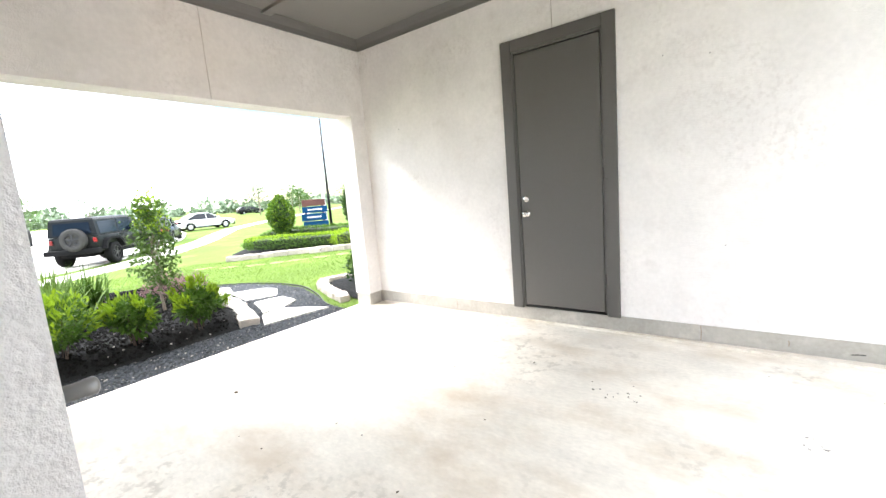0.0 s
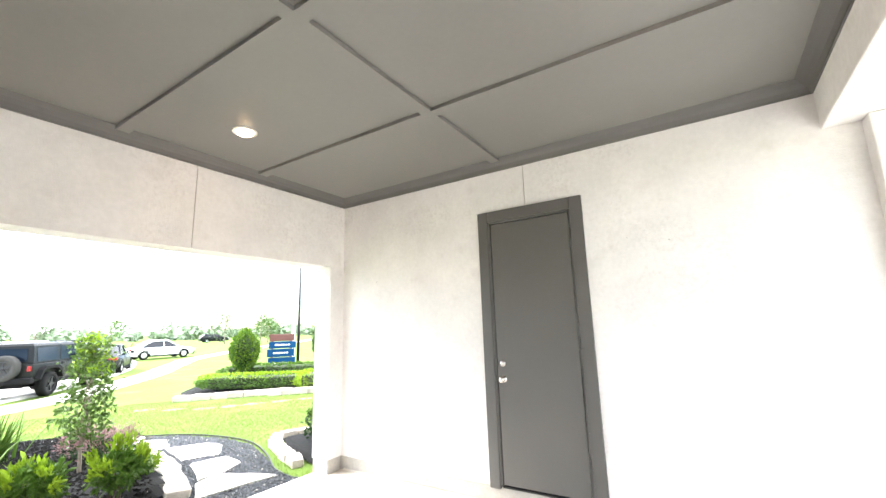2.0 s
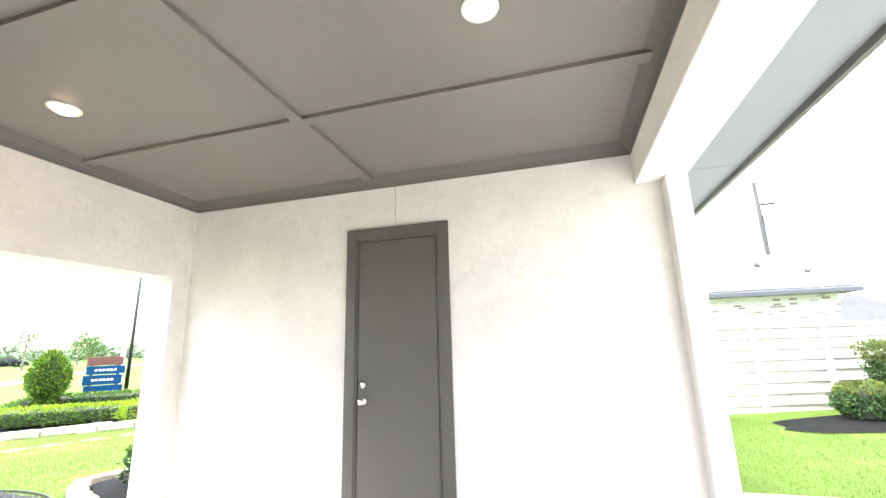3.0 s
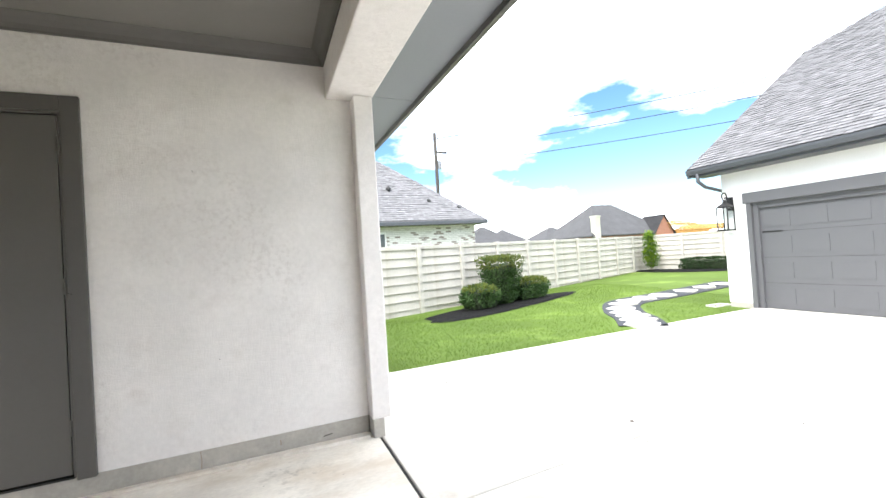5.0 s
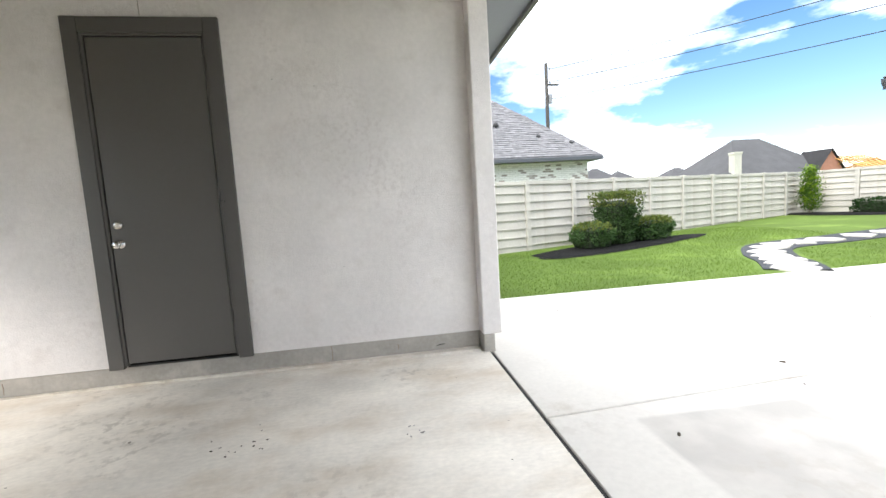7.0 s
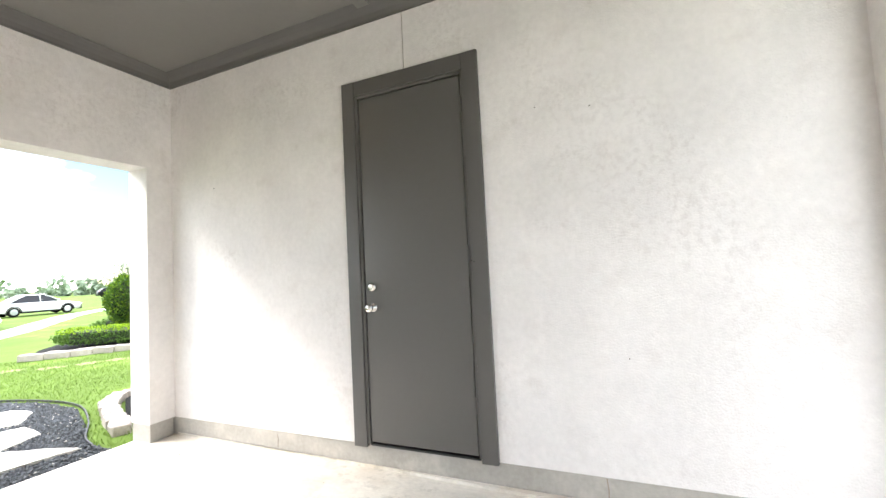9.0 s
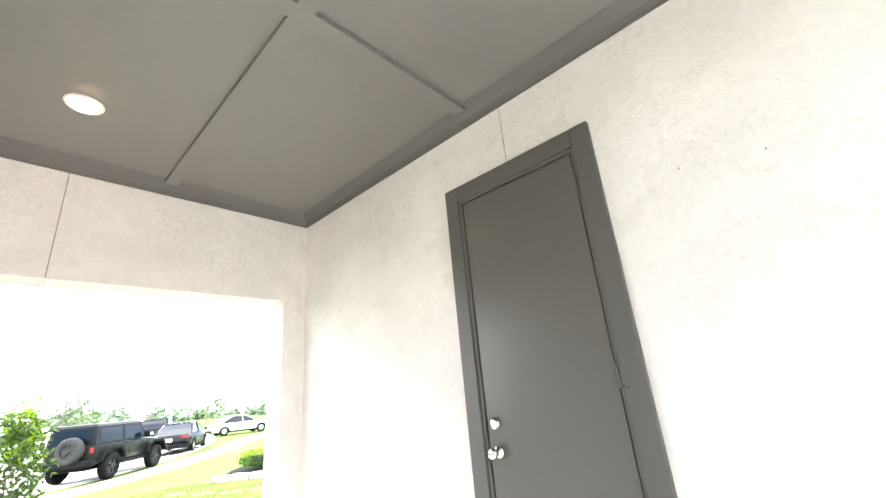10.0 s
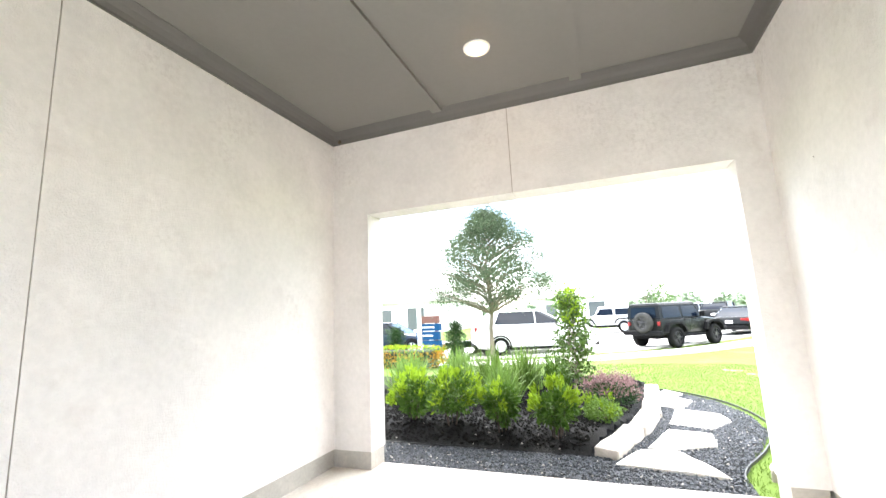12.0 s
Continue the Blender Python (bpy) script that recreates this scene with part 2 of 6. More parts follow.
M_ROOF_BROWN = surface("far_shingle", (0.066, 0.065, 0.068), 0.9, vary=0.25, big=0.8, fine=6, bump=0.2, relief=20)
M_FENCE = surface("precast_fence", (0.47, 0.445, 0.40), 0.9, vary=0.14, big=1.5, fine=25, bump=0.3, relief=70, random_tint=0.14, alt=(0.40, 0.36, 0.30), alt_at=(0.52, 0.8), alt_scale=2.5, stretch=(1, 1, 0.35))
M_GARAGE = surface("garage_door_paint", (0.100, 0.101, 0.107), 0.5, vary=0.05, bump=0.05)
M_BLACK = surface("black_metal", (0.012, 0.012, 0.012), 0.45, vary=0.1, bump=0)
M_GLASS = glass("lantern_glass")
M_PLEAF = surface("leaf_green", (0.062, 0.122, 0.018), 0.45, vary=0.25, big=3, bump=0, random_tint=0.45, thin=0.25, spec=0.12)
M_YLEAF = surface("leaf_yellow_green", (0.20, 0.31, 0.02), 0.5, vary=0.2, big=3, bump=0, random_tint=0.35, thin=0.35, spec=0.12)
M_DLEAF = surface("leaf_dark", (0.022, 0.055, 0.014), 0.5, vary=0.25, big=3, bump=0, random_tint=0.45, thin=0.2, spec=0.12)
M_BUSH = surface("bush_leaf", (0.06, 0.112, 0.036), 0.45, vary=0.3, big=3, bump=0, random_tint=0.6, thin=0.2, spec=0.2)
# lighter leaf for the bush tops: their daylight is put into the colour
M_OLIVE_LIT = surface("olive_lit_leaf", (0.12, 0.145, 0.035), 0.5, vary=0.25, big=3, bump=0, random_tint=0.4, thin=0.25, spec=0.12)
M_HOLLY = surface("holly_leaf", (0.085, 0.15, 0.03), 0.4, vary=0.25, big=3, bump=0, random_tint=0.4, thin=0.3, spec=0.2)
# paler than near leaves: the haze of distance is in this colour
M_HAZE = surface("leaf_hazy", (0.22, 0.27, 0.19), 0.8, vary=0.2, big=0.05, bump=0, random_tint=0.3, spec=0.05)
M_OLEAF = surface("leaf_oak", (0.085, 0.118, 0.066), 0.55, vary=0.25, big=2, bump=0, random_tint=0.4, thin=0.3, spec=0.12)
M_PINK = surface("pink_bloom", (0.27, 0.165, 0.17), 0.8, vary=0.3, big=6, bump=0, random_tint=0.4, thin=0.2, spec=0.12)
M_ORANGE = surface("orange_leaf", (0.42, 0.22, 0.03), 0.7, vary=0.3, big=4, bump=0, random_tint=0.4, thin=0.3, spec=0.12)
M_STRAP = surface("strap_leaf", (0.115, 0.19, 0.04), 0.5, vary=0.25, big=3, bump=0, random_tint=0.35, thin=0.3, spec=0.12)
M_STEM = surface("stem_bark", (0.07, 0.05, 0.035), 0.9, vary=0.3, big=6, fine=40, bump=0.3)
M_BARK = surface("bark", (0.20, 0.165, 0.13), 0.9, vary=0.3, big=6, fine=40, bump=0.6, relief=50)

# ---- building helpers ----
def box(bm, x0, x1, y0, y1, z0, z1):
    v = [bm.verts.new(p) for p in ((x0, y0, z0), (x1, y0, z0), (x1, y1, z0), (x0, y1, z0), (x0, y0, z1), (x1, y0, z1), (x1, y1, z1), (x0, y1, z1))]
    f = [bm.faces.new([v[i] for i in q]) for q in ((3, 2, 1, 0), (4, 5, 6, 7), (0, 1, 5, 4), (1, 2, 6, 5), (2, 3, 7, 6), (3, 0, 4, 7))]
    return v, f


def boxes(*dims, bevel=0.0):
    bm = bmesh.new()
    for d in dims:
        box(bm, *d)
    if bevel:
        bmesh.ops.bevel(bm, geom=bm.edges[:], offset=bevel, segments=2, affect="EDGES", profile=0.5)
    return bm


def lathe(profile, segs=20, m=None):
    """A solid of revolution about z from (radius, height) pairs."""
    bm = bmesh.new()
    rings = []
    for r, z in profile:
        rings.append([bm.verts.new((r * math.cos(2 * math.pi * i / segs), r * math.sin(2 * math.pi * i / segs), z)) for i in range(segs)])
    for a, b in zip(rings, rings[1:]):
        for i in range(segs):
            bm.faces.new((a[i], a[(i + 1) % segs], b[(i + 1) % segs], b[i]))
    bm.faces.new(rings[0][::-1])
    bm.faces.new(rings[-1])
    if m is not None:
        bm.transform(m)
    return bm


def tube(points, radii, segs=8):
    """A tapering tube along points."""
    bm = bmesh.new()
    rings = []
    pts = [Vector(p) for p in points]
    for i, p in enumerate(pts):
        d = (pts[min(i + 1, len(pts) - 1)] - pts[max(i - 1, 0)]).normalized()
        side = d.cross(Vector((0.31, 0.2, 0.93)))
        side = side.normalized() if side.length > 1e-3 else Vector((1, 0, 0))
        up = side.cross(d)
        r = radii[i] if isinstance(radii, (list, tuple)) else radii
        rings.append([bm.verts.new(p + r * (math.cos(2 * math.pi * k / segs) * side + math.sin(2 * math.pi * k / segs) * up)) for k in range(segs)])
    for a, b in zip(rings, rings[1:]):
        for k in range(segs):
            bm.faces.new((a[k], a[(k + 1) % segs], b[(k + 1) % segs], b[k]))
    bm.faces.new(rings[0][::-1])
    bm.faces.new(rings[-1])
    return bm


def merge(*bms):
    out = bmesh.new()
    for b in bms:
        me = bpy.data.meshes.new("merge")
        b.to_mesh(me)
        b.free()
        out.from_mesh(me)
        bpy.data.meshes.remove(me)
    return out


def prism(outline, z0, z1):
    """A flat solid from a plan outline (counter-clockwise)."""
    bm = bmesh.new()
    lo = [bm.verts.new((x, y, z0)) for x, y in outline]
    hi = [bm.verts.new((x, y, z1)) for x, y in outline]
    bm.faces.new(hi)
    bm.faces.new(lo[::-1])
    k = len(lo)
    for i in range(k):
        bm.faces.new((lo[i], lo[(i + 1) % k], hi[(i + 1) % k], hi[i]))
    return bm


def mesh_of(name, bm, material, smooth=False):
    bmesh.ops.recalc_face_normals(bm, faces=bm.faces[:])
    me = bpy.data.meshes.new(name)
    bm.to_mesh(me)
    bm.free()
    me.materials.append(material)
    if smooth:
        me.shade_smooth()
    return me


def part(name, bm, material, parent, label="", smooth=False):
    ob = new(name, mesh_of(name, bm, material, smooth))
    ob.parent = parent
    return tagged(ob, label)


def solid(name, bm, material, label, category, group="", kind="", smooth=False):
    return tagged(new(name, mesh_of(name, bm, material, smooth)), label, category, group, kind)


def setting(name, bm, material, label, category, smooth=False):
    return solid(name, bm, material, label, category, kind="structure", smooth=smooth)


def thing(name, label, category, at=(0, 0, 0), turn=0.0, group=""):
    ob = new(name)
    ob.empty_display_size = 0.1
    ob.matrix_world = pose(*at, 0, 0, turn)
    return tagged(ob, label, category, group)


def soup(name, verts, faces, material, parent=None, smooth=False):
    me = bpy.data.meshes.new(name)
    me.from_pydata(verts, [], faces)
    me.materials.append(material)
    if smooth:
        me.shade_smooth()
    ob = new(name, me)
    if parent:
        ob.parent = parent
        tagged(ob, kind="stuff")
    return ob


def smoothstep(t):
    t = max(0.0, min(1.0, t))
    return t * t * (3 - 2 * t)


def ground_z(x, y):
    """Height of the open ground: falls gently to the street in the west and across the driveway in the east."""
    if x < -3.9:
        return -0.07 - 0.30 * smoothstep((-4.5 - x) / 11.0)
    drive = -0.02 * min(max(x - 1.06, 0), 10.0)
    lawn = -0.10 + 0.012 * max(0, min(x, 20) - 4)
    k = smoothstep((y - 6) / 5)
    return drive * (1 - k) + lawn * k - 0.02


# ---- carport ----
XW, XWO, XB, XBO, XE = -3.72, -3.965, 0.80, 1.17, 1.06
YN, YNO, YS, YSO = 3.54, 3.80, -0.05, -0.33
ZC, BASE = 3.15, 0.148
OP0, OP1, OPZ = 0.338, 3.328, 2.294
DX0, DX1, DZ1 = -1.826, -0.812, 2.65

floor = setting("floor", boxes((-3.93, XE - 0.012, -2.4, YN + 0.02, -0.14, 0.0)), M_FLOOR, "stained grey-beige concrete carport floor slab", "floor")

# north wall with the door
G = 0.003
JX = -1.33
wall_n = setting("wall_north", boxes((XWO, DX0 + 0.09, YN, YNO, BASE, 3.5), (DX1 - 0.09, XBO - 0.02, YN, YNO, BASE, 3.5),
                                     (DX0 + 0.09, JX - G, YN, YNO, DZ1 - 0.09, 3.5), (JX + G, DX1 - 0.09, YN, YNO, DZ1 - 0.09, 3.5),
                                     (JX - G, JX + G, YN + 0.012, YNO, DZ1 - 0.09, 3.5)),
                 M_STUCCO, "off-white sand-finish stucco wall around a side door", "wall")
curb_n = setting("curb_north", boxes((XWO + 0.01, 1.0, YN + 0.006, YNO - 0.01, -0.1, BASE), bevel=0.006), M_CURB, "weathered concrete stem wall under the stucco", "curb")
_bm = prism([(-3.7, 3.535), (-1.7, 3.53), (0.0, 3.475), (0.99, 3.44), (0.99, 3.55), (-3.7, 3.55)], -0.02, 0.016)
bmesh.ops.bevel(_bm, geom=[e for e in _bm.edges if min(v.co.z for v in e.verts) > 0], offset=0.012, segments=2, affect="EDGES")
setting("curb_lip", _bm, M_FLOOR, "low concrete lip along the wall foot", "curb")

# west wall with the wide opening to the street
JY = 1.744
wall_w = setting("wall_west", boxes((XWO, XW, -0.33, OP0, BASE, 3.5), (XWO, XW, OP1, YN, BASE, 3.5),
                                    (XWO, XW, OP0, JY - G, OPZ, 3.5), (XWO, XW, JY + G, OP1, OPZ, 3.5),
                                    (XWO, XW - 0.012, JY - G, JY + G, OPZ + 0.012, 3.5)),
                 M_STUCCO, "off-white stucco wall with a wide opening to the garden", "wall")
setting("curb_west", boxes((XWO + 0.006, XW - 0.004, YS - 0.28, OP0 - 0.006, -0.15, BASE), (XWO + 0.006, XW - 0.004, OP1 + 0.006, YN - 0.01, -0.15, BASE), bevel=0.006),
        M_CURB, "weathered concrete footing of the opening's piers", "curb")

# south wall, ending at the passage
JS = -1.445
wall_s = setting("wall_south", boxes((XW, JS - G, YSO, YS, BASE, 3.5), (JS + G, -0.425, YSO, YS, BASE, 3.5), (JS - G, JS + G, YSO, YS - 0.012, BASE, 3.5)),
                 M_STUCCO, "off-white stucco side wall with a control joint", "wall")
setting("curb_south", boxes((XW, -0.431, YSO + 0.006, YS - 0.006, -0.05, BASE), bevel=0.006), M_CURB, "weathered concrete footing of the side wall", "curb")
# unseen walls added to close the passage and keep it dim
setting("wall_passage", boxes((XWO, 1.6, -2.4, -2.15, -0.05, 3.5), (XWO, -3.77, -2.15, YSO, -0.05, 3.5)), M_STUCCO, "unseen off-white stucco wall added to enclose the passage", "wall")
for _nm, _bx in (("joint_strip", (JX - G, JX + G, YN + 0.008, YN + 0.013, DZ1 - 0.1, 3.1)), ("joint_strip", (XW - 0.013, XW - 0.008, JY - G, JY + G, OPZ + 0.01, 3.1)),
                 ("joint_strip", (JS - G, JS + G, YS - 0.013, YS - 0.008, BASE, 3.1))):
    setting(_nm, boxes(_bx), M_JOINT, "thin brown control joint in the stucco", "trim")

# ceiling: panels, flat battens and a border board in one mesh
_b = [(XWO, 1.16, -2.4, YNO, ZC, ZC + 0.1)]
ZB = 3.122
for yb in (2.333, 1.13):
    _b.append((XW + 0.08, XB - 0.04, yb - 0.046, yb + 0.046, ZB, ZC))
for a, c in ((YS + 0.08, 1.084), (1.176, 2.287), (2.379, YN - 0.08)):
    _b.append((-1.622, -1.532, a, c, ZB, ZC))
setting("ceiling", boxes(*_b), M_CEIL, "dark bronze-painted panelled ceiling with flat battens", "ceiling")


def cove(x0, x1, y0, y1):
    """A painted cove moulding round a rectangular ceiling, mitred at its corners."""
    bm = bmesh.new()
    rows = []
    for d, z in ((0.0, ZC + 0.01), (0.104, ZC + 0.004), (0.102, 3.147), (0.085, 3.141), (0.055, 3.124), (0.028, 3.098), (0.014, 3.070), (0.012, 3.056), (0.0, 3.055)):
        rows.append([bm.verts.new(p) for p in ((x0 + d, y0 + d, z), (x1 - d, y0 + d, z), (x1 - d, y1 - d, z), (x0 + d, y1 - d, z))])
    for p, q in zip(rows, rows[1:]):
        for i in range(4):
            bm.faces.new((p[i], p[(i + 1) % 4], q[(i + 1) % 4], q[i]))
    return bm


setting("ceiling_border", cove(XW, XB, YS, YN), M_BORDER_SHADE, "painted cove moulding round the ceiling, darkened for corner shade", "ceiling")
setting("beam_east", boxes((XB, XBO, -2.4, YNO, 2.79, 3.5), bevel=0.012), M_STUCCO, "off-white stucco beam over the driveway opening", "beam")
setting("pilaster_east", boxes((1.0, XBO - 0.012, 3.40, 3.72, BASE, 2.79), bevel=0.012), M_STUCCO, "off-white stucco pilaster at the wall's end", "pilaster")
setting("pilaster_foot", boxes((1.008, 1.10, 3.41, 3.7, -0.1, BASE), bevel=0.008), M_CURB, "bare concrete foot of the pilaster", "curb")
# unseen wall added to hold east light off the south wall's end
setting("wall_passage_side", boxes((0.52, XBO - 0.01, -2.15, 0.12, 0, 2.79), (0.52, XB, -2.15, 0.12, 2.79, 3.08)), M_STUCCO, "unseen off-white stucco wall added to shade the passage", "wall")
setting("wall_house", boxes((-4.02, 1.13, YNO, 7.0, -0.2, 3.5)), M_STUCCO, "off-white stucco house wall", "wall")

# eave over the driveway side
setting("soffit", boxes((XBO, 1.64, -2.4, 3.68, 2.905, 2.93), (XBO - 0.05, 1.64, 3.69, 7.2, 2.905, 2.93)), M_SOFFIT, "grey painted eave soffit boards", "soffit")
setting("fascia", boxes((1.64, 1.68, -2.4, 7.2, 2.86, 3.06), bevel=0.004), M_PAINT, "dark grey fascia board of the eave", "fascia")
_bm = bmesh.new()
_v = [_bm.verts.new(p) for p in ((1.74, -2.5, 3.05), (1.74, 7.3, 3.05), (-1.3, 7.3, 5.0), (-1.3, -2.5, 5.0), (-4.5, 7.3, 3.05), (-4.5, -2.5, 3.05))]
for q in ((0, 1, 2, 3), (3, 2, 4, 5)):
    _bm.faces.new([_v[i] for i in q])
bmesh.ops.solidify(_bm, geom=_bm.faces[:], thickness=0.06)
setting("roof", _bm, M_SHINGLE, "grey shingle roof over the carport", "roof")

# side door
door_1 = setting("door_1", boxes((DX0 + 0.129, DX1 - 0.129, YN - 0.006, YN + 0.04, 0.170, DZ1 - 0.131), bevel=0.003), M_DOOR,
                 "closed flat dark grey-bronze painted side door", "door")
for dim in ((DX0, DX0 + 0.102, YN - 0.026, YN + 0.03, 0.135, DZ1), (DX1 - 0.102, DX1, YN - 0.026, YN + 0.03, 0.135, DZ1),
            (DX0 + 0.102, DX1 - 0.102, YN - 0.024, YN + 0.03, DZ1 - 0.104, DZ1)):
    part("casing", boxes(dim, bevel=0.004), M_PAINT, door_1, "dark bronze painted flat casing")
for dim in ((DX0 + 0.102, DX0 + 0.121, YN - 0.013, YN + 0.04, 0.156, DZ1 - 0.104), (DX1 - 0.121, DX1 - 0.102, YN - 0.013, YN + 0.04, 0.156, DZ1 - 0.104),
            (DX0 + 0.121, DX1 - 0.121, YN - 0.013, YN + 0.04, DZ1 - 0.123, DZ1 - 0.104)):
    part("jamb_strip", boxes(dim, bevel=0.003), M_PAINT, door_1, "dark bronze painted jamb")
part("door_gap", boxes((DX0 + 0.118, DX1 - 0.118, YN + 0.042, YN + 0.2, 0.14, DZ1 - 0.11)), M_GAP, door_1)
part("threshold", boxes((DX0 + 0.118, DX1 - 0.118, YN - 0.004, YN + 0.06, 0.142, 0.156), bevel=0.003), M_BLACK, door_1, "dark metal threshold")
for hz in (0.42, 1.34, 2.28):
    part("hinge", lathe([(0.007, 0), (0.007, 0.1)], 10, pose(DX1 - 0.121, YN - 0.013, hz)), M_PAINT, door_1)
KX = DX0 + 0.125 + 0.062
_k = pose(KX, YN - 0.010, 1.068, 90, 0, 0)
part("door_knob", lathe([(0.033, 0), (0.033, 0.006), (0.024, 0.012), (0.012, 0.016), (0.012, 0.034), (0.022, 0.042), (0.0285, 0.052), (0.028, 0.062), (0.020, 0.069)], 24, _k), M_CHROME, door_1, "satin nickel knob", True)
part("deadbolt", lathe([(0.032, 0), (0.032, 0.008), (0.027, 0.018), (0.020, 0.022), (0.014, 0.022)], 24, pose(KX, YN - 0.010, 1.206, 90, 0, 0)), M_CHROME, door_1, "satin nickel deadbolt", True)

# recessed lights
for lx in (-2.955, -0.14):
    lamp = thing("ceiling_light", "round recessed ceiling light glowing warm white", "ceiling light", (lx, 1.712, ZC), group="carport ceiling lights")
    part("trim_ring", lathe([(0.064, -0.001), (0.064, -0.006), (0.092, -0.008), (0.095, -0.002), (0.095, 0.0)], 28), M_TRIMWHITE, lamp, "pale metal trim ring", True)
    part("lens", lathe([(0.064, -0.002), (0.06, -0.016), (0.045, -0.027), (0.02, -0.032)], 28), M_LAMP, lamp, "glowing lens", True)

# ---- ground ----
def far_ground():
    bm = bmesh.new()
    xs = [-3000, -900, -300, -100, -60, -40] + [-30 + 1.0 * i for i in range(61)] + [40, 60, 100, 300, 900, 3000]
    ys = [-3000, -900, -300, -100, -60, -40] + [-30 + 1.0 * i for i in range(61)] + [40, 60, 100, 300, 900, 3000]
    grid = [[bm.verts.new((x, y, ground_z(x, y) if not (-4 < x < 1.06 and -3 < y < 7) else -0.25)) for y in ys] for x in xs]
    for i in range(len(xs) - 1):
        for j in range(len(ys) - 1):
            bm.faces.new((grid[i][j], grid[i + 1][j], grid[i + 1][j + 1], grid[i][j + 1]))
    return bm


setting("ground", far_ground(), M_GRASS_SOIL, "bright green mown lawn reaching to the horizon", "ground", True)

# ---- driveway ----
def drive_z(x):
    return -0.02 * max(0.0, min(x - 1.06, 10.0))


driveway = setting("driveway", boxes((1.06, 10.6, -9.6, 5.1, -0.6, -0.42)), M_MULCH, "broad pale concrete driveway in jointed slabs", "driveway")
XL = [1.068, 3.675, 6.2, 8.6, 10.45]
YL = [2.30, -0.2, -2.7, -5.2, -7.7]


def slab_piece(x0, x1, y0a, y0b, y1a, y1b):
    bm = bmesh.new()
    g = 0.005
    plan = ((x0 + g, y0a + g), (x1 - g, y0b + g), (x1 - g, y1b - g), (x0 + g, y1a - g))
    lo = [bm.verts.new((x, y, drive_z(x) - 0.12)) for x, y in plan]
    hi = [bm.verts.new((x, y, drive_z(x))) for x, y in plan]
    bm.faces.new(hi)
    for i in range(4):
        bm.faces.new((lo[i], lo[(i + 1) % 4], hi[(i + 1) % 4], hi[i]))
    bmesh.ops.bevel(bm, geom=[e for e in bm.edges if e.verts[0] in hi and e.verts[1] in hi], offset=0.006, segments=1, affect="EDGES")
    return bm


def north_edge(x):
    return 5.22 + 0.075 * (x - 1.1)


for xa, xb in zip(XL, XL[1:]):
    sa, sb = 0.075 * (xa - 1.06), 0.075 * (xb - 1.06)
    part("concrete_slab", slab_piece(xa, xb, YL[0] + sa, YL[0] + sb, north_edge(xa), north_edge(xb)), M_DRIVE, driveway)
    for ya, yb in zip(YL[1:], YL):
        part("concrete_slab", slab_piece(xa, xb, ya + sa, ya + sb, yb + sa, yb + sb), M_DRIVE, driveway)
setting("expansion_joint", boxes((XE - 0.014, 1.07, -2.4, 5.1, -0.12, -0.006)), M_GAP, "dark open expansion joint between slab and driveway", "joint")


# ---- detached garage ----
GX, GN, GS = 10.3, 6.42, 0.2
garage = thing("garage_building", "white stucco detached garage with a grey shingle gable roof", "garage", (GX, GN, -0.2))


def gbox(*d, bevel=0.0):
    """Boxes in the garage's own frame: x into the building, y to the south, z up from its floor."""
    return boxes(*[(a, b, -e, -c, f, g) for a, b, c, e, f, g in d], bevel=bevel)


DL, DR, DT = 0.71, 5.79, 2.24
M_JOINT_GREY = surface("joint_grey", (0.35, 0.34, 0.34), 0.8, vary=0.1)
JL, JR, HZ = DL - 0.2, DR + 0.2, 2.37
for d in ((0, 0.2, 0.0, JL, 0.12, 3.2), (0, 0.2, JL, JR, HZ, 3.2), (0, 0.2, JR, 7.6, 0.12, 3.2), (0.2, 9.2, 0, 0.2, 0.12, 3.2), (9.0, 9.2, 0.2, 7.4, 0, 3.2), (0.2, 9.2, 7.4, 7.6, 0, 3.2)):
    part("wall", gbox(d), M_STUCCO_WHITE, garage, "white stucco wall")
part("control_joint", gbox((-0.004, 0.01, 3.25, 3.262, HZ + 0.24, 3.11)), M_JOINT_GREY, garage, "thin grey control joint")
part("plinth", gbox((0.01, 9.19, 0.01, 0.19, -0.3, 0.12), (0.01, 0.19, 0.19, JL, -0.3, 0.12), bevel=0.005), M_CURB, garage, "bare concrete plinth")
part("plinth", gbox((0.01, 0.19, JR, 7.5, -0.3, 0.12), bevel=0.005), M_CURB, garage, "bare concrete plinth")
part("header_trim", gbox((-0.03, 0.05, JL - 0.06, JR + 0.06, HZ, HZ + 0.235), bevel=0.006), M_GARAGE, garage, "grey painted header board")
part("head_stop", gbox((0.03, 0.15, DL - 0.1, DR + 0.1, HZ - 0.045, HZ + 0.01), bevel=0.004), M_GARAGE, garage, "grey painted head stop")
part("head_stop", gbox((0.075, 0.15, DL, DR, DT, HZ - 0.04), bevel=0.004), M_GARAGE, garage, "grey painted head stop")
for a, b, c, e in ((JL, DL - 0.1, DL - 0.1, DL), (DR + 0.1, JR, DR, DR + 0.1)):
    part("jamb_trim", gbox((-0.015, 0.2, a, b, 0.0, HZ), bevel=0.006), M_GARAGE, garage, "grey painted jamb board")
    part("jamb_stop", gbox((0.06, 0.19, c, e, 0.0, HZ - 0.04), bevel=0.006), M_GARAGE, garage, "grey painted door stop")
gdoor = part("garage_door", gbox((0.135, 0.18, DL, DR, 0.02, DT + 0.02)), M_GARAGE, garage, "closed grey sectional garage door")
cw, ch = (DR - DL) / 8, (DT) / 4


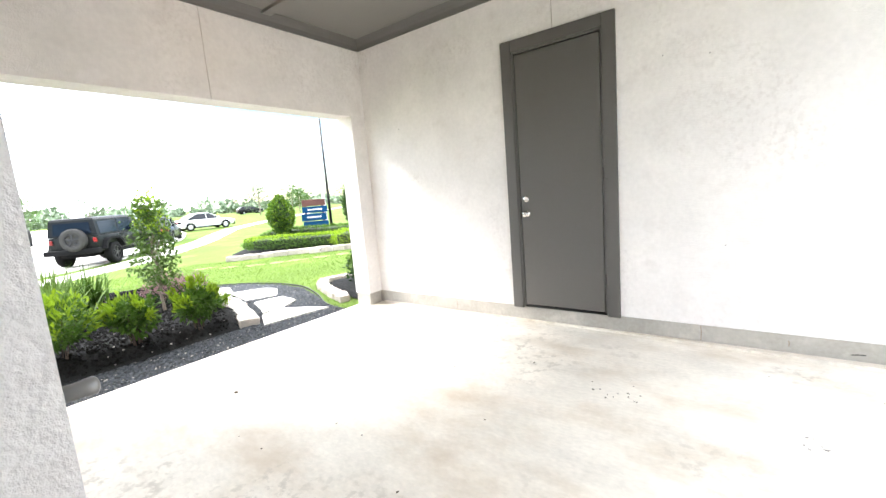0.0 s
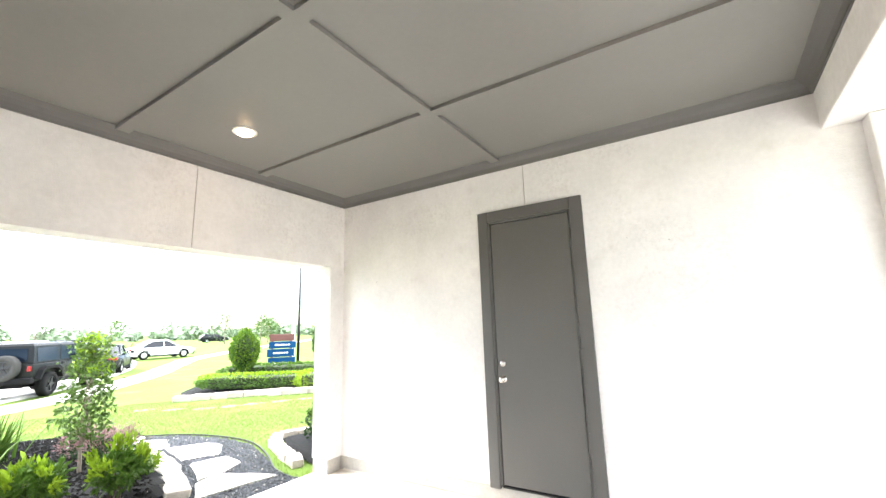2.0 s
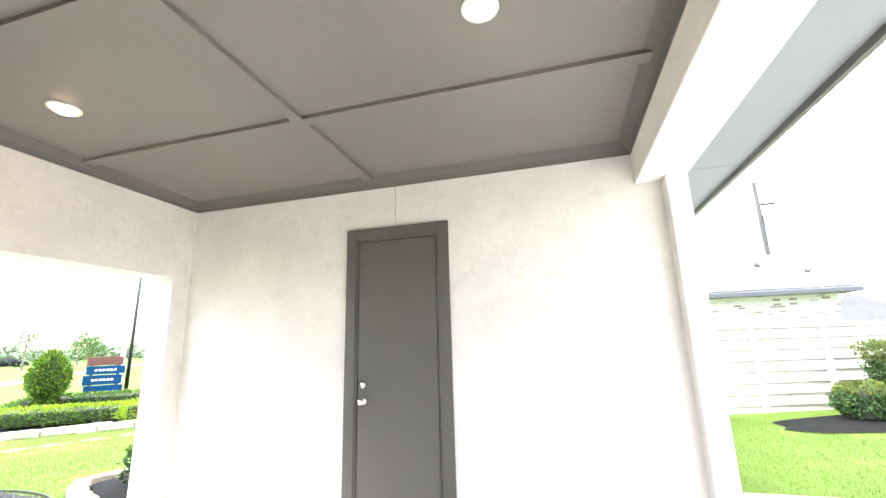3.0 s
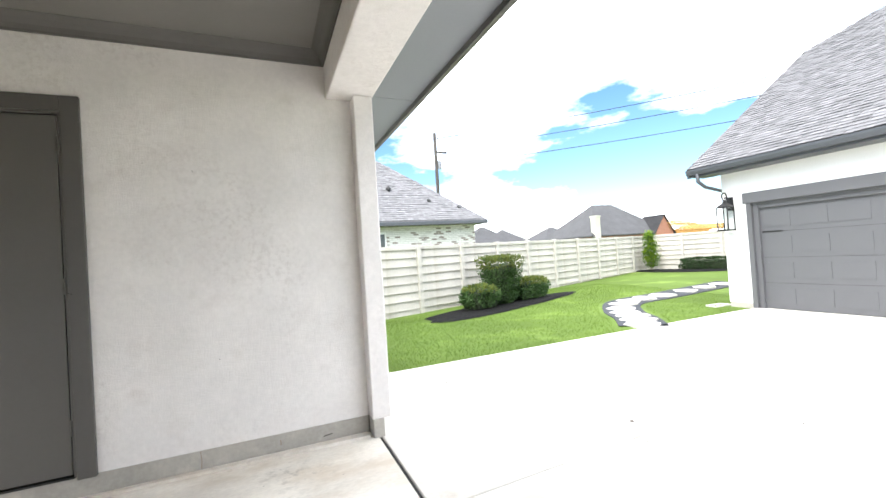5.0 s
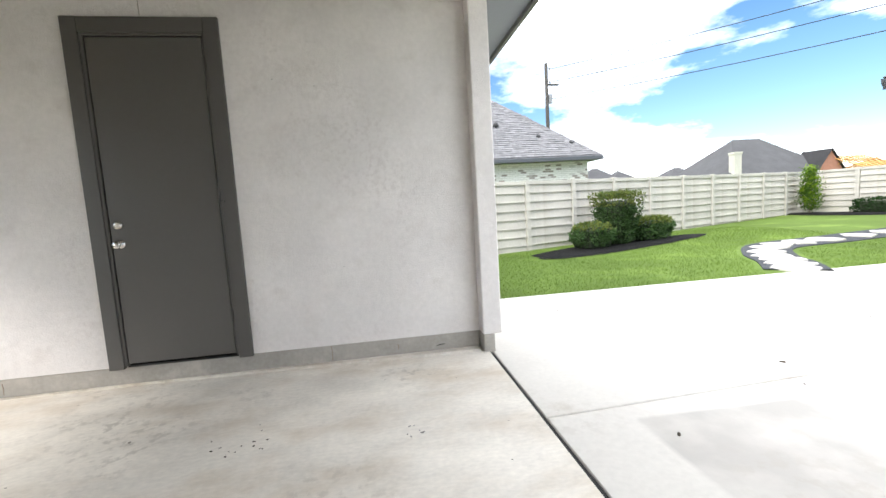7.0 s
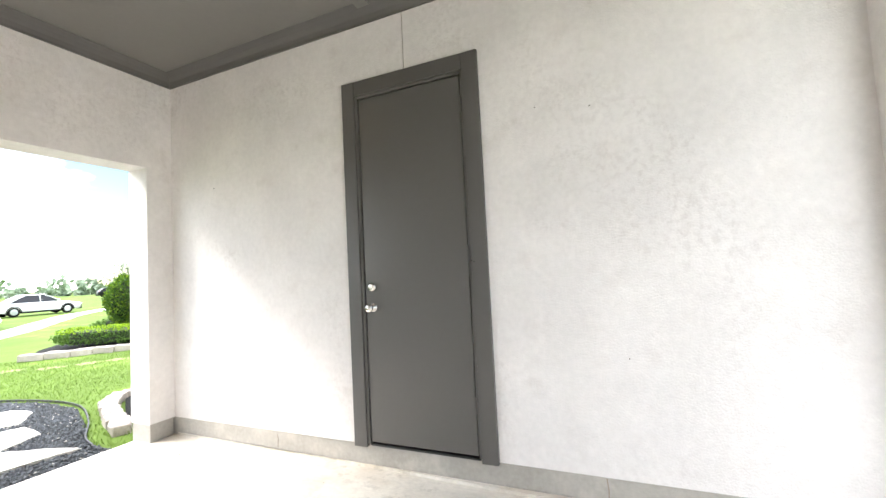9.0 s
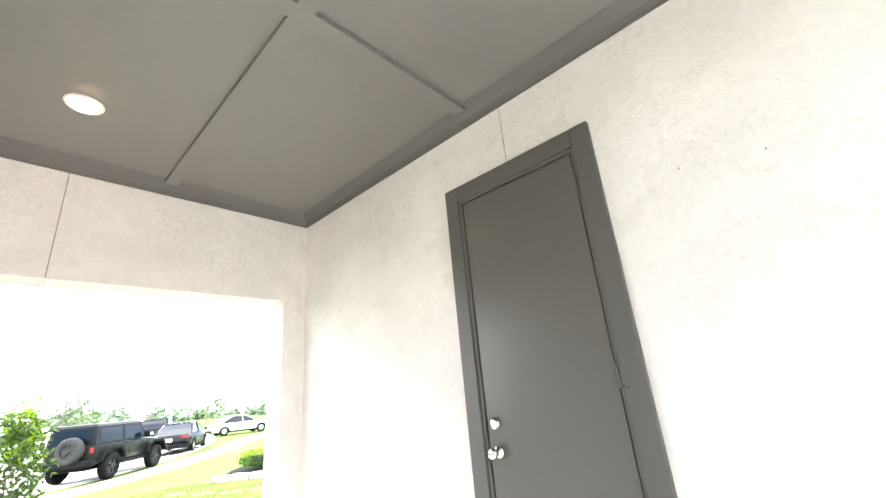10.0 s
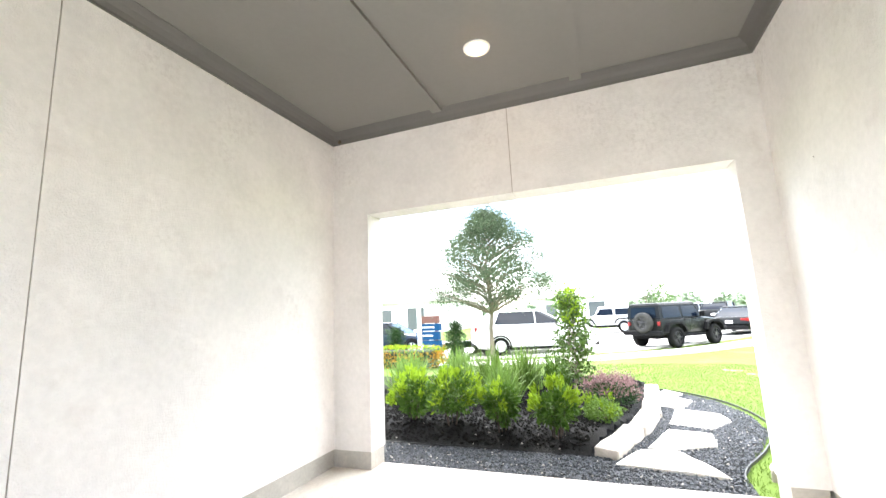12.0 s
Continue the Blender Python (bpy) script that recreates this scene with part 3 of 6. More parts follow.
def raised_panel():
    bm = bmesh.new()
    box(bm, 0.124, 0.137, -cw + 0.06, -0.06, 0.1, ch - 0.1)
    bmesh.ops.bevel(bm, geom=[e for e in bm.edges if abs(e.verts[0].co.x - 0.124) < 1e-4 and abs(e.verts[1].co.x - 0.124) < 1e-4], offset=0.012, segments=2, affect="EDGES")
    return mesh_of("panel", bm, M_GARAGE)


_pm = raised_panel()
for r in range(4):
    for c in range(8):
        p = new("panel", _pm)
        p.parent = gdoor
        p.location = (0, -(DL + c * cw), 0.02 + r * ch)
    part("section_seam", gbox((0.131, 0.138, DL, DR, 0.017 + r * ch, 0.021 + r * ch)), M_GAP, gdoor)
for s in (-0.055, 0.055):
    yc = (DL + DR) / 2 + 0.03 + s
    part("pull_handle", merge(gbox((0.085, 0.1, yc - 0.012, yc + 0.012, 0.8, 1.04), bevel=0.004), gbox((0.095, 0.14, yc - 0.01, yc + 0.01, 0.81, 0.84)), gbox((0.095, 0.14, yc - 0.01, yc + 0.01, 1.0, 1.03))), M_BLACK, gdoor, "black pull handle")
for a, b in ((DL + 0.03, DL + 0.42), (DR - 0.42, DR - 0.03)):
    part("strap_hinge", gbox((0.118, 0.138, a, b, 1.69, 1.72), bevel=0.003), M_BLACK, gdoor, "black strap hinge")
# roof: gable with its ridge running north to south
OV, EZ, RX = 0.47, 3.32, 5.06
SL = 0.667
RZ, XR, YR = EZ + SL * (RX + OV), 6.7, -1.45
ZR = EZ + SL * (XR + OV)
_bm = bmesh.new()
_v = [_bm.verts.new(p) for p in ((-OV, 0.5, EZ), (-OV, -8.1, EZ), (XR, -8.1, ZR), (XR, YR, ZR), (RX, 0.5, RZ), (9.6, 0.5, EZ), (9.6, -8.1, EZ))]
_bm.faces.new([_v[i] for i in (0, 1, 2, 3, 4)])
_bm.faces.new([_v[i] for i in (3, 2, 6, 5)])
_bm.faces.new([_v[i] for i in (4, 3, 5)])
bmesh.ops.solidify(_bm, geom=_bm.faces[:], thickness=0.08)
roof_part = part("roof", _bm, M_SHINGLE, garage, "grey asphalt shingle roof")
_bm = bmesh.new()
_a = [_bm.verts.new((x, y, z)) for y in (0.0, -0.2) for x, z in ((0, 3.19), (9.2, 3.19), (RX, 3.19 + RX * SL))]
_bm.faces.new(_a[:3])
_bm.faces.new(_a[3:])
for i in range(3):
    _bm.faces.new((_a[i], _a[(i + 1) % 3], _a[3 + (i + 1) % 3], _a[3 + i]))
part("gable", _bm, M_STUCCO_WHITE, garage, "white stucco gable")
part("soffit", gbox((-OV + 0.02, 0.0, -0.4, 8.0, 3.12, 3.14)), M_GUTTER, garage, "dark soffit")
part("fascia", gbox((-OV, -OV + 0.03, -0.5, 8.05, 3.12, 3.31)), M_GUTTER, garage, "dark grey fascia")
_g = bmesh.new()
prof = [(0, 0.13), (-0.01, 0.06), (-0.03, 0.0), (-0.09, 0.0), (-0.12, 0.08), (-0.125, 0.13), (-0.115, 0.13), (-0.11, 0.08), (-0.08, 0.012), (-0.035, 0.012), (-0.02, 0.13)]
_r = [[_g.verts.new((-OV + px, y, 3.17 + pz)) for px, pz in prof] for y in (0.45, -8.05)]
for i in range(len(prof)):
    j = (i + 1) % len(prof)
    _g.faces.new((_r[0][i], _r[0][j], _r[1][j], _r[1][i]))
_g.faces.new(_r[0])
part("gutter", _g, M_GUTTER, garage, "dark grey metal gutter")
part("downspout", tube([(-OV - 0.06, 0.2, 3.18), (-OV - 0.05, 0.2, 3.0), (-OV + 0.1, 0.14, 2.86), (0.1, 0.09, 2.77), (0.4, 0.05, 2.66), (0.5, 0.045, 2.4), (0.5, 0.045, 0.1)], 0.04, 10), M_GUTTER, garage, "dark grey downspout", True)


def shingle_rows(x_low, z_low, run, rise, y0, y1, course=0.145, tab=0.24, lift=0.016, seed=3):
    rng = random.Random(seed)
    length = math.hypot(run, rise)
    ux, uz = run / length, rise / length
    nx, nz = -uz, ux
    verts, faces = [], []
    n = int(length / course)
    for i in range(n):
        s0, s1 = i * course, (i + 1) * course + 0.01
        y = y0 + (rng.random() - 1) * tab
        while y < y1:
            w = tab * (0.55 + 0.7 * rng.random())
            a, b = max(y, y0), min(y + w - 0.009, y1)
            y += w
            if b - a < 0.02:
                continue
            h = lift * (0.6 + 0.9 * rng.random())
            base = len(verts)
            for s, k in ((s0 - 0.012 * rng.random(), h), (s1, 0.003)):
                for yy in (a, b):
                    verts.append((x_low + ux * s + nx * k, yy, z_low + uz * s + nz * k))
            for yy in (a, b):
                verts.append((x_low + ux * s0, yy, z_low + uz * s0 + 0.0))
            faces += [(base, base + 1, base + 3, base + 2), (base + 4, base + 5, base + 1, base)]
    return verts, faces


_sv, _sf = shingle_rows(-OV, EZ + 0.012, XR + OV, ZR - EZ, -8.1, 0.5, course=0.14, tab=0.2)
_sf = [f for f in _sf if _sv[f[0]][0] < RX - 0.05 or _sv[f[0]][1] < 0.42 - 1.19 * (_sv[f[0]][0] - RX)]
tagged(soup("shingle_surface", _sv, _sf, M_SHINGLE, garage), "overlapping grey shingle tabs", kind="stuff")

lantern = thing("wall_lantern", "black metal wall lantern with clear glass panes", "lantern", (GX, 6.24, 1.62), group="")
lantern.scale = (1.2, 1.2, 1.2)
part("backplate", boxes((-0.02, 0, -0.06, 0.06, 0.36, 0.62), bevel=0.005), M_BLACK, lantern)
part("arm", tube([(-0.01, 0, 0.56), (-0.1, 0, 0.62), (-0.18, 0, 0.6)], 0.012, 8), M_BLACK, lantern, smooth=True)
_t = [(-0.18 + 0.075 * math.cos(a), 0.0, 0.63 + 0.075 * math.sin(a)) for a in [2 * math.pi * i / 16 for i in range(17)]]
part("ring", tube(_t, 0.013, 8), M_BLACK, lantern, smooth=True)
part("cap", lathe([(0.155, 0.42), (0.155, 0.432), (0.075, 0.49), (0.045, 0.51), (0.04, 0.55), (0.02, 0.57)], 4, pose(-0.18, 0, 0, 0, 0, 45)), M_BLACK, lantern)
part("base", boxes((-0.295, -0.065, -0.115, 0.115, -0.03, 0.0), bevel=0.006), M_BLACK, lantern)
for sx in (-1, 1):
    for sy in (-1, 1):
        part("post", boxes((-0.18 + sx * 0.1 - 0.009, -0.18 + sx * 0.1 + 0.009, sy * 0.1 - 0.009, sy * 0.1 + 0.009, 0, 0.425)), M_BLACK, lantern)
for d in ((-0.281, -0.278, -0.09, 0.09, 0, 0.42), (-0.27, -0.09, -0.101, -0.098, 0, 0.42), (-0.27, -0.09, 0.098, 0.101, 0, 0.42)):
    g_ = part("pane", boxes(d), M_GLASS, lantern, "clear glass pane")
    g_.visible_shadow = False
part("candle", lathe([(0.02, 0), (0.02, 0.14), (0.008, 0.19)], 10, pose(-0.18, 0, 0)), M_TRIMWHITE, lantern)

# splash block under the downspout
_bm = boxes((-0.3, 0.3, -0.13, 0.13, 0.0, 0.022), (-0.3, 0.3, -0.13, -0.1, 0.02, 0.06), (-0.3, 0.3, 0.1, 0.13, 0.02, 0.06), (0.27, 0.3, -0.1, 0.1, 0.02, 0.06), bevel=0.005)
_bm.transform(pose(10.2, 6.63, -0.215, 0, 2, 4))
solid("splash_block", _bm, M_WALK, "pale concrete splash block at the garage corner", "splash block")

# ---- precast fence ----
fence = thing("fence", "pale precast concrete garden fence with horizontal boards", "fence")


def fence_run(p0, p1, bays, top0, top1):
    p0, p1 = Vector(p0), Vector(p1)
    d = (p1 - p0).normalized()
    ang = math.degrees(math.atan2(d.y, d.x))
    step = (p1 - p0).length / bays
    board = mesh_of("board", boxes((0.07, step - 0.07, -0.022, 0.022, 0.004, 0.236), (0.07, step - 0.07, -0.032, 0.03, 0.0, 0.03), bevel=0.004), M_FENCE)
    cap = mesh_of("cap_board", boxes((0.07, step - 0.07, -0.035, 0.035, 0.0, 0.1), bevel=0.006), M_FENCE)
    post = mesh_of("post", boxes((-0.065, 0.065, -0.06, 0.06, -0.3, 1.86), bevel=0.008), M_FENCE)
    for i in range(bays + 1):
        p = p0.lerp(p1, i / bays)
        top = top0 + (top1 - top0) * i / bays
        o = new("post", post)
        o.parent, o.matrix_basis = fence, pose(p.x, p.y, top - 1.86 + 0.02, 0, 0, ang)
        if i == bays:
            break
        for k in range(8):
            o = new("board", board)
            o.parent, o.matrix_basis = fence, pose(p.x, p.y, top - 1.98 + 0.236 * k + 0.0, -7.5 + random.uniform(-0.9, 0.9), random.uniform(-0.22, 0.22), ang)
        o = new("cap_board", cap)
        o.parent, o.matrix_basis = fence, pose(p.x, p.y, top - 0.1, 0, 0, ang)


fence_run((1.05, 9.98), (18.4, 15.53), 11, 1.76, 1.80)
fence_run((18.4, 15.53), (22.6, 3.0), 8, 1.80, 1.80)

# ---- plant builders ----
RNG = np.random.default_rng(7)


def leaf_mesh(centers, length, width, spread=1.0, up=0.3, outward=None):
    """Many pointed four-sided leaves round the given centres."""
    n = len(centers)
    d = RNG.normal(size=(n, 3)) * spread
    if outward is not None:
        d += outward
    d[:, 2] += up
    d /= np.linalg.norm(d, axis=1)[:, None]
    s = np.cross(d, RNG.normal(size=(n, 3)))
    s /= np.linalg.norm(s, axis=1)[:, None]
    k = np.cross(s, d)
    le = length * RNG.uniform(0.65, 1.3, (n, 1))
    wi = width * RNG.uniform(0.7, 1.25, (n, 1))
    v = np.stack([centers, centers + d * le * 0.5 + s * wi * 0.5 + k * wi * 0.18, centers + d * le, centers + d * le * 0.5 - s * wi * 0.5 + k * wi * 0.18], 1).reshape(-1, 3)
    f = np.arange(4 * n).reshape(n, 4)
    return v.tolist(), f.tolist()


def blob_points(n, radii, centre, lumps=7, shell=0.55, rough=0.22):
    """Points in the outer layer of an uneven rounded mass."""
    u = RNG.normal(size=(n, 3))
    u /= np.linalg.norm(u, axis=1)[:, None]
    bump_dirs = RNG.normal(size=(lumps, 3))
    bump_dirs /= np.linalg.norm(bump_dirs, axis=1)[:, None]
    h = np.max(np.clip(u @ bump_dirs.T, 0, 1) ** 6, axis=1)
    r = (1 - rough + rough * 1.6 * h) * (shell + (1 - shell) * RNG.random(n) ** 0.6)
    return u * r[:, None] * np.array(radii) + np.array(centre), u


def stems(parent, base_r, height, count, spread, material=None, wide=0.008):
    bms = []
    for i in range(count):
        a = 2 * math.pi * i / count + random.random()
        r = spread * (0.5 + 0.5 * random.random())
        h = height * (0.7 + 0.3 * random.random())
        bms.append(tube([(base_r * math.cos(a), base_r * math.sin(a), -0.05), (0.5 * r * math.cos(a), 0.5 * r * math.sin(a), h * 0.5), (r * math.cos(a), r * math.sin(a), h)], [wide, wide * 0.75, wide * 0.35], 5))
    return tagged(part("stem_cluster", merge(*bms), material or M_STEM, parent), "thin woody stems", kind="stuff")


def shrub(name, label, at, radii, n, leaf, mats, group="", tips=0.35, leggy=0.0):
    """A garden shrub: woody stems, an uneven leaf mass, and paler new growth at the shoots' ends."""
    ob = thing(name, label, "shrub", at, random.uniform(0, 360), group)
    zc = radii[2] + leggy
    stems(ob, 0.04, zc + radii[2] * 0.4, 7, radii[0] * 0.7)
    p, u = blob_points(int(n * (1 - tips)), (radii[0] * 0.95, radii[1] * 0.95, radii[2] * 0.95), (0, 0, zc), 12, 0.4, 0.3)
    soup("foliage", *leaf_mesh(p, leaf, leaf * 0.45, 0.8, 0.2, u * 0.8), mats[0], ob)
    if tips:
        k = max(10, int(n * tips / 26))
        c, cu = blob_points(k, [q * 1.06 for q in radii], (0, 0, zc), 9, 0.95, 0.2)
        keep = cu[:, 2] > -0.05
        c, cu = c[keep], cu[keep]
        pts = (c[:, None, :] + RNG.normal(size=(len(c), 26, 3)) * np.array([0.035, 0.035, 0.05]) * (radii[0] / 0.35)).reshape(-1, 3)
        ou = np.repeat(cu, 26, axis=0)
        ou[:, 2] += 0.5
        soup("new_growth", *leaf_mesh(pts, leaf * 1.05, leaf * 0.42, 0.6, 0.3, ou), mats[1], ob)
    return ob


def strap_clump(name, label, at, n, length, width, mat, group="", lean=0.55):
    """A clump of arching strap leaves."""
    ob = thing(name, label, "grass clump", at, 0, group)
    a = RNG.uniform(0, 2 * np.pi, n)
    le = length * RNG.uniform(0.55, 1.15, n)
    tilt = lean * RNG.uniform(0.15, 1.25, n)
    base = RNG.normal(size=(n, 2)) * 0.09
    verts, faces = [], []
    for i in range(n):
        ca, sa = math.cos(a[i]), math.sin(a[i])
        for k, t in enumerate((0, 0.35, 0.7, 1.0)):
            out = le[i] * (math.sin(tilt[i]) * t + 0.25 * tilt[i] * t * t)
            zz = le[i] * (math.cos(tilt[i]) * t - 0.32 * tilt[i] * t ** 3)
            w = width * (1 - 0.2 * k if k < 3 else 0.08)
            x, y = base[i][0] + ca * out, base[i][1] + sa * out
            verts += [(x - sa * w, y + ca * w, zz - 0.02), (x + sa * w, y - ca * w, zz - 0.02)]
        b = len(verts) - 8
        faces += [(b, b + 1, b + 3, b + 2), (b + 2, b + 3, b + 5, b + 4), (b + 4, b + 5, b + 7, b + 6)]
    soup("leaf_fan", verts, faces, mat, ob)
    return ob


def limb_tree(name, label, at, height, trunk_h, radii, clumps, per, leaf, mats, r0=0.06, group="", droop=0.1, tip=None, tip_from=0.0, cone=0.0):
    """A tree: tapered trunk, limbs to each clump, a crown of leaf clumps with gaps."""
    ob = thing(name, label, "tree", at, 0, group)
    top = height * 0.93
    bend = [(0.02 * math.sin(i * 1.7) * i, 0.02 * math.cos(i * 2.1) * i, -0.1 + (top + 0.1) * i / 7) for i in range(8)]
    part("trunk", tube(bend, [r0 * (1.15 - 0.145 * i) for i in range(8)], 10), M_BARK, ob, "slender grey-brown trunk", True)
    pts, dirs, limbs, tips = [], [], [], []
    zc = trunk_h + (height - trunk_h) / 2
    for i in range(clumps):
        a = i * 2.39996 + random.uniform(-0.3, 0.3)
        t = (i + 0.5) / clumps
        z = trunk_h + (height - trunk_h) * t
        prof = math.sqrt(max(0.03, 1 - ((z - zc) / (0.53 * (height - trunk_h))) ** 2)) * (1.15 - 0.5 * t) * (1 + cone * (0.5 - t) * 2)
        rr = prof * random.uniform(0.35, 1.0)
        c = Vector((radii[0] * rr * math.cos(a), radii[1] * rr * math.sin(a), z))
        z0 = max(trunk_h * 0.8, z - 0.35 * rr * radii[0] - 0.1)
        limbs.append(tube([(0, 0, z0), (c.x * 0.5, c.y * 0.5, (z0 + z) / 2 + 0.05), tuple(c)], [r0 * 0.4 * (1 - 0.5 * t), r0 * 0.25, r0 * 0.08], 5))
        k = int(per * random.uniform(0.6, 1.3))
        size = radii[2] * random.uniform(0.65, 1.25)
        q = RNG.normal(size=(k, 3)) * np.array([size, size, size * 0.72]) * 0.5 + np.array(c)
        pts.append(q)
        if tip and t >= tip_from:
            k2 = k // 2
            tips.append(RNG.normal(size=(k2, 3)) * size * 0.33 + np.array(c) * np.array([1.15, 1.15, 1]) + np.array([0, 0, size * 0.3]))
    tagged(part("branchwork", merge(*limbs), M_BARK, ob, "thin spreading limbs"), kind="stuff")
    soup("crown", *leaf_mesh(np.concatenate(pts), leaf, leaf * 0.45, 1.0, -droop), mats, ob)
    if tip:
        soup("new_growth", *leaf_mesh(np.concatenate(tips), leaf, leaf * 0.42, 0.8, 0.5), tip, ob)
    return ob


def topiary(name, label, at, size, stem, n, leaf, mats, group=""):
    """An egg-shaped dense bush on a short trunk."""
    ob = thing(name, label, "shrub", at, 0, group)
    part("trunk", tube([(0, 0, -0.2), (0.01, 0, stem), (0, 0, stem + size[2] * 0.6)], [0.045, 0.04, 0.015], 8), M_BARK, ob, "short bare trunk", True)
    u = RNG.normal(size=(n, 3))
    u /= np.linalg.norm(u, axis=1)[:, None]
    taper = np.where(u[:, 2] > 0, 1 - 0.5 * u[:, 2] ** 2, 1 - 0.15 * u[:, 2] ** 2)
    r = (1 - 0.25 * RNG.random(n) ** 2 + 0.05 * RNG.normal(size=n))
    p = u * r[:, None] * np.array(size) / 2
    p[:, :2] *= taper[:, None]
    p[:, 2] += stem + size[2] / 2
    m = RNG.random(n) < 0.22
    part("twig_core", lathe([(0.02, stem + 0.05), (size[0] * 0.3, stem + size[2] * 0.2), (size[0] * 0.38, stem + size[2] * 0.45), (size[0] * 0.26, stem + size[2] * 0.75), (0.02, stem + size[2] * 0.93)], 12), M_TWIG, ob, "solid dark core in place of inner twigs", True)
    soup("foliage", *leaf_mesh(p[~m], leaf, leaf * 0.5, 0.7, 0.2, u[~m]), mats[0], ob)
    soup("new_growth", *leaf_mesh(p[m], leaf, leaf * 0.5, 0.7, 0.4, u[m]), mats[1], ob)
    return ob


def clipped(name, label, at, size, n, leaf, mat, turn=0, group="", tip=None, power=5.0, vase=0.0):
    """A clipped bush or hedge: leaves over a soft-edged box."""
    ob = thing(name, label, "hedge" if size[0] > 1.5 else "shrub", at, turn, group)
    u = RNG.normal(size=(n, 3))
    u /= np.linalg.norm(u, axis=1)[:, None]
    s = (np.abs(u) ** power).sum(1) ** (-1 / power)
    r = s * (1.0 - 0.22 * RNG.random(n) ** 2 + 0.03 * RNG.normal(size=n))
    p = u * r[:, None] * np.array(size) / 2 + np.array([0, 0, size[2] / 2 + 0.02])
    p[:, :2] *= (1 - vase * np.clip(1 - p[:, 2] / size[2], 0, 1))[:, None] * (1 + 0.05 * np.sin(9 * p[:, 2:3] / size[2] + 3 * u[:, :1]))
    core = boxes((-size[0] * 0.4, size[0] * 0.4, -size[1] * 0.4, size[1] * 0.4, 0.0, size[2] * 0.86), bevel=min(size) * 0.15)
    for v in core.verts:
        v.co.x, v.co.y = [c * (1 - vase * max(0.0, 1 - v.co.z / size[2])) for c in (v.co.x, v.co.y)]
    part("twig_core", core, M_TWIG, ob, "solid dark core in place of inner twigs")
    if tip:
        # topmost leaves take the tip colour; on green bushes it paints the lit top
        m = (p[:, 2] > size[2] * 0.75) & (RNG.random(n) < 0.8)
        soup("new_growth", *leaf_mesh(p[m], leaf, leaf * 0.5, 0.7, 0.5, u[m]), tip, ob)
        p, u = p[~m], u[~m]
    soup("foliage", *leaf_mesh(p, leaf, leaf * 0.5, 0.7, 0.2, u), mat, ob)
    return ob


# dark colour of the solid cores that fill the bushes
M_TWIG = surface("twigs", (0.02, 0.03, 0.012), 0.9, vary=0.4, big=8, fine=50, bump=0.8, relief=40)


# ---- east garden ----
def flat_patch(name, outline, z_up, mat, label, category, steps=1):
    bm = bmesh.new()
    cx = sum(p[0] for p in outline) / len(outline)
    cy = sum(p[1] for p in outline) / len(outline)
    rings = []
    for k in (1.0, 0.85, 0.6, 0.3):
        rings.append([bm.verts.new((cx + (x - cx) * k, cy + (y - cy) * k, 0)) for x, y in outline])
    mid = bm.verts.new((cx, cy, 0))
    for r, k in zip(rings, (0.25, 1, 1, 1)):
        for v in r:
            v.co.z = ground_z(v.co.x, v.co.y) + z_up * k
    mid.co.z = ground_z(cx, cy) + z_up
    n = len(outline)
    for a, b in zip(rings, rings[1:]):
        for i in range(n):
            bm.faces.new((a[i], a[(i + 1) % n], b[(i + 1) % n], b[i]))
    for i in range(n):
        bm.faces.new((rings[-1][i], rings[-1][(i + 1) % n], mid))
    return setting(name, bm, mat, label, category, True)


def ring(cx, cy, rx, ry, turn=0, n=24, wob=0.08, seed=1):
    r = random.Random(seed)
    out = []
    for i in range(n):
        a = 2 * math.pi * i / n
        k = 1 + wob * math.sin(3 * a + seed) + wob * 0.5 * (r.random() - 0.5)
        x, y = rx * k * math.cos(a), ry * k * math.sin(a)
        c, s = math.cos(radians(turn)), math.sin(radians(turn))
        out.append((cx + c * x - s * y, cy + s * x + c * y))
    return out


def ribbon(points, width, z_up, name, mat, label, category, rim=0.0):
    """A strip that follows points in plan and lies on the ground."""
    pts = []
    P = [Vector(p) for p in points]
    for i in range(len(P) - 1):
        p0, p1, p2, p3 = P[max(i - 1, 0)], P[i], P[i + 1], P[min(i + 2, len(P) - 1)]
        for k in range(8):
            t = k / 8
            pts.append(0.5 * ((2 * p1) + (p2 - p0) * t + (2 * p0 - 5 * p1 + 4 * p2 - p3) * t * t + (3 * p1 - p0 - 3 * p2 + p3) * t ** 3))
    pts.append(P[-1])
    bm = bmesh.new()
    rows = []
    for i, p in enumerate(pts):
        d = (pts[min(i + 1, len(pts) - 1)] - pts[max(i - 1, 0)]).normalized()
        nrm = Vector((-d.y, d.x))
        row = []
        for s, h in ((-0.5, -0.12), (-0.5, 0), (-0.25, 0), (0, 0), (0.25, 0), (0.5, 0), (0.5, -0.12)):
            q = p + nrm * s * width
            row.append(bm.verts.new((q.x, q.y, ground_z(q.x, q.y) + z_up + h)))
        rows.append(row)
    for a, b in zip(rows, rows[1:]):
        for k in range(6):
            bm.faces.new((a[k], a[k + 1], b[k + 1], b[k]))
    return setting(name, bm, mat, label, category), pts


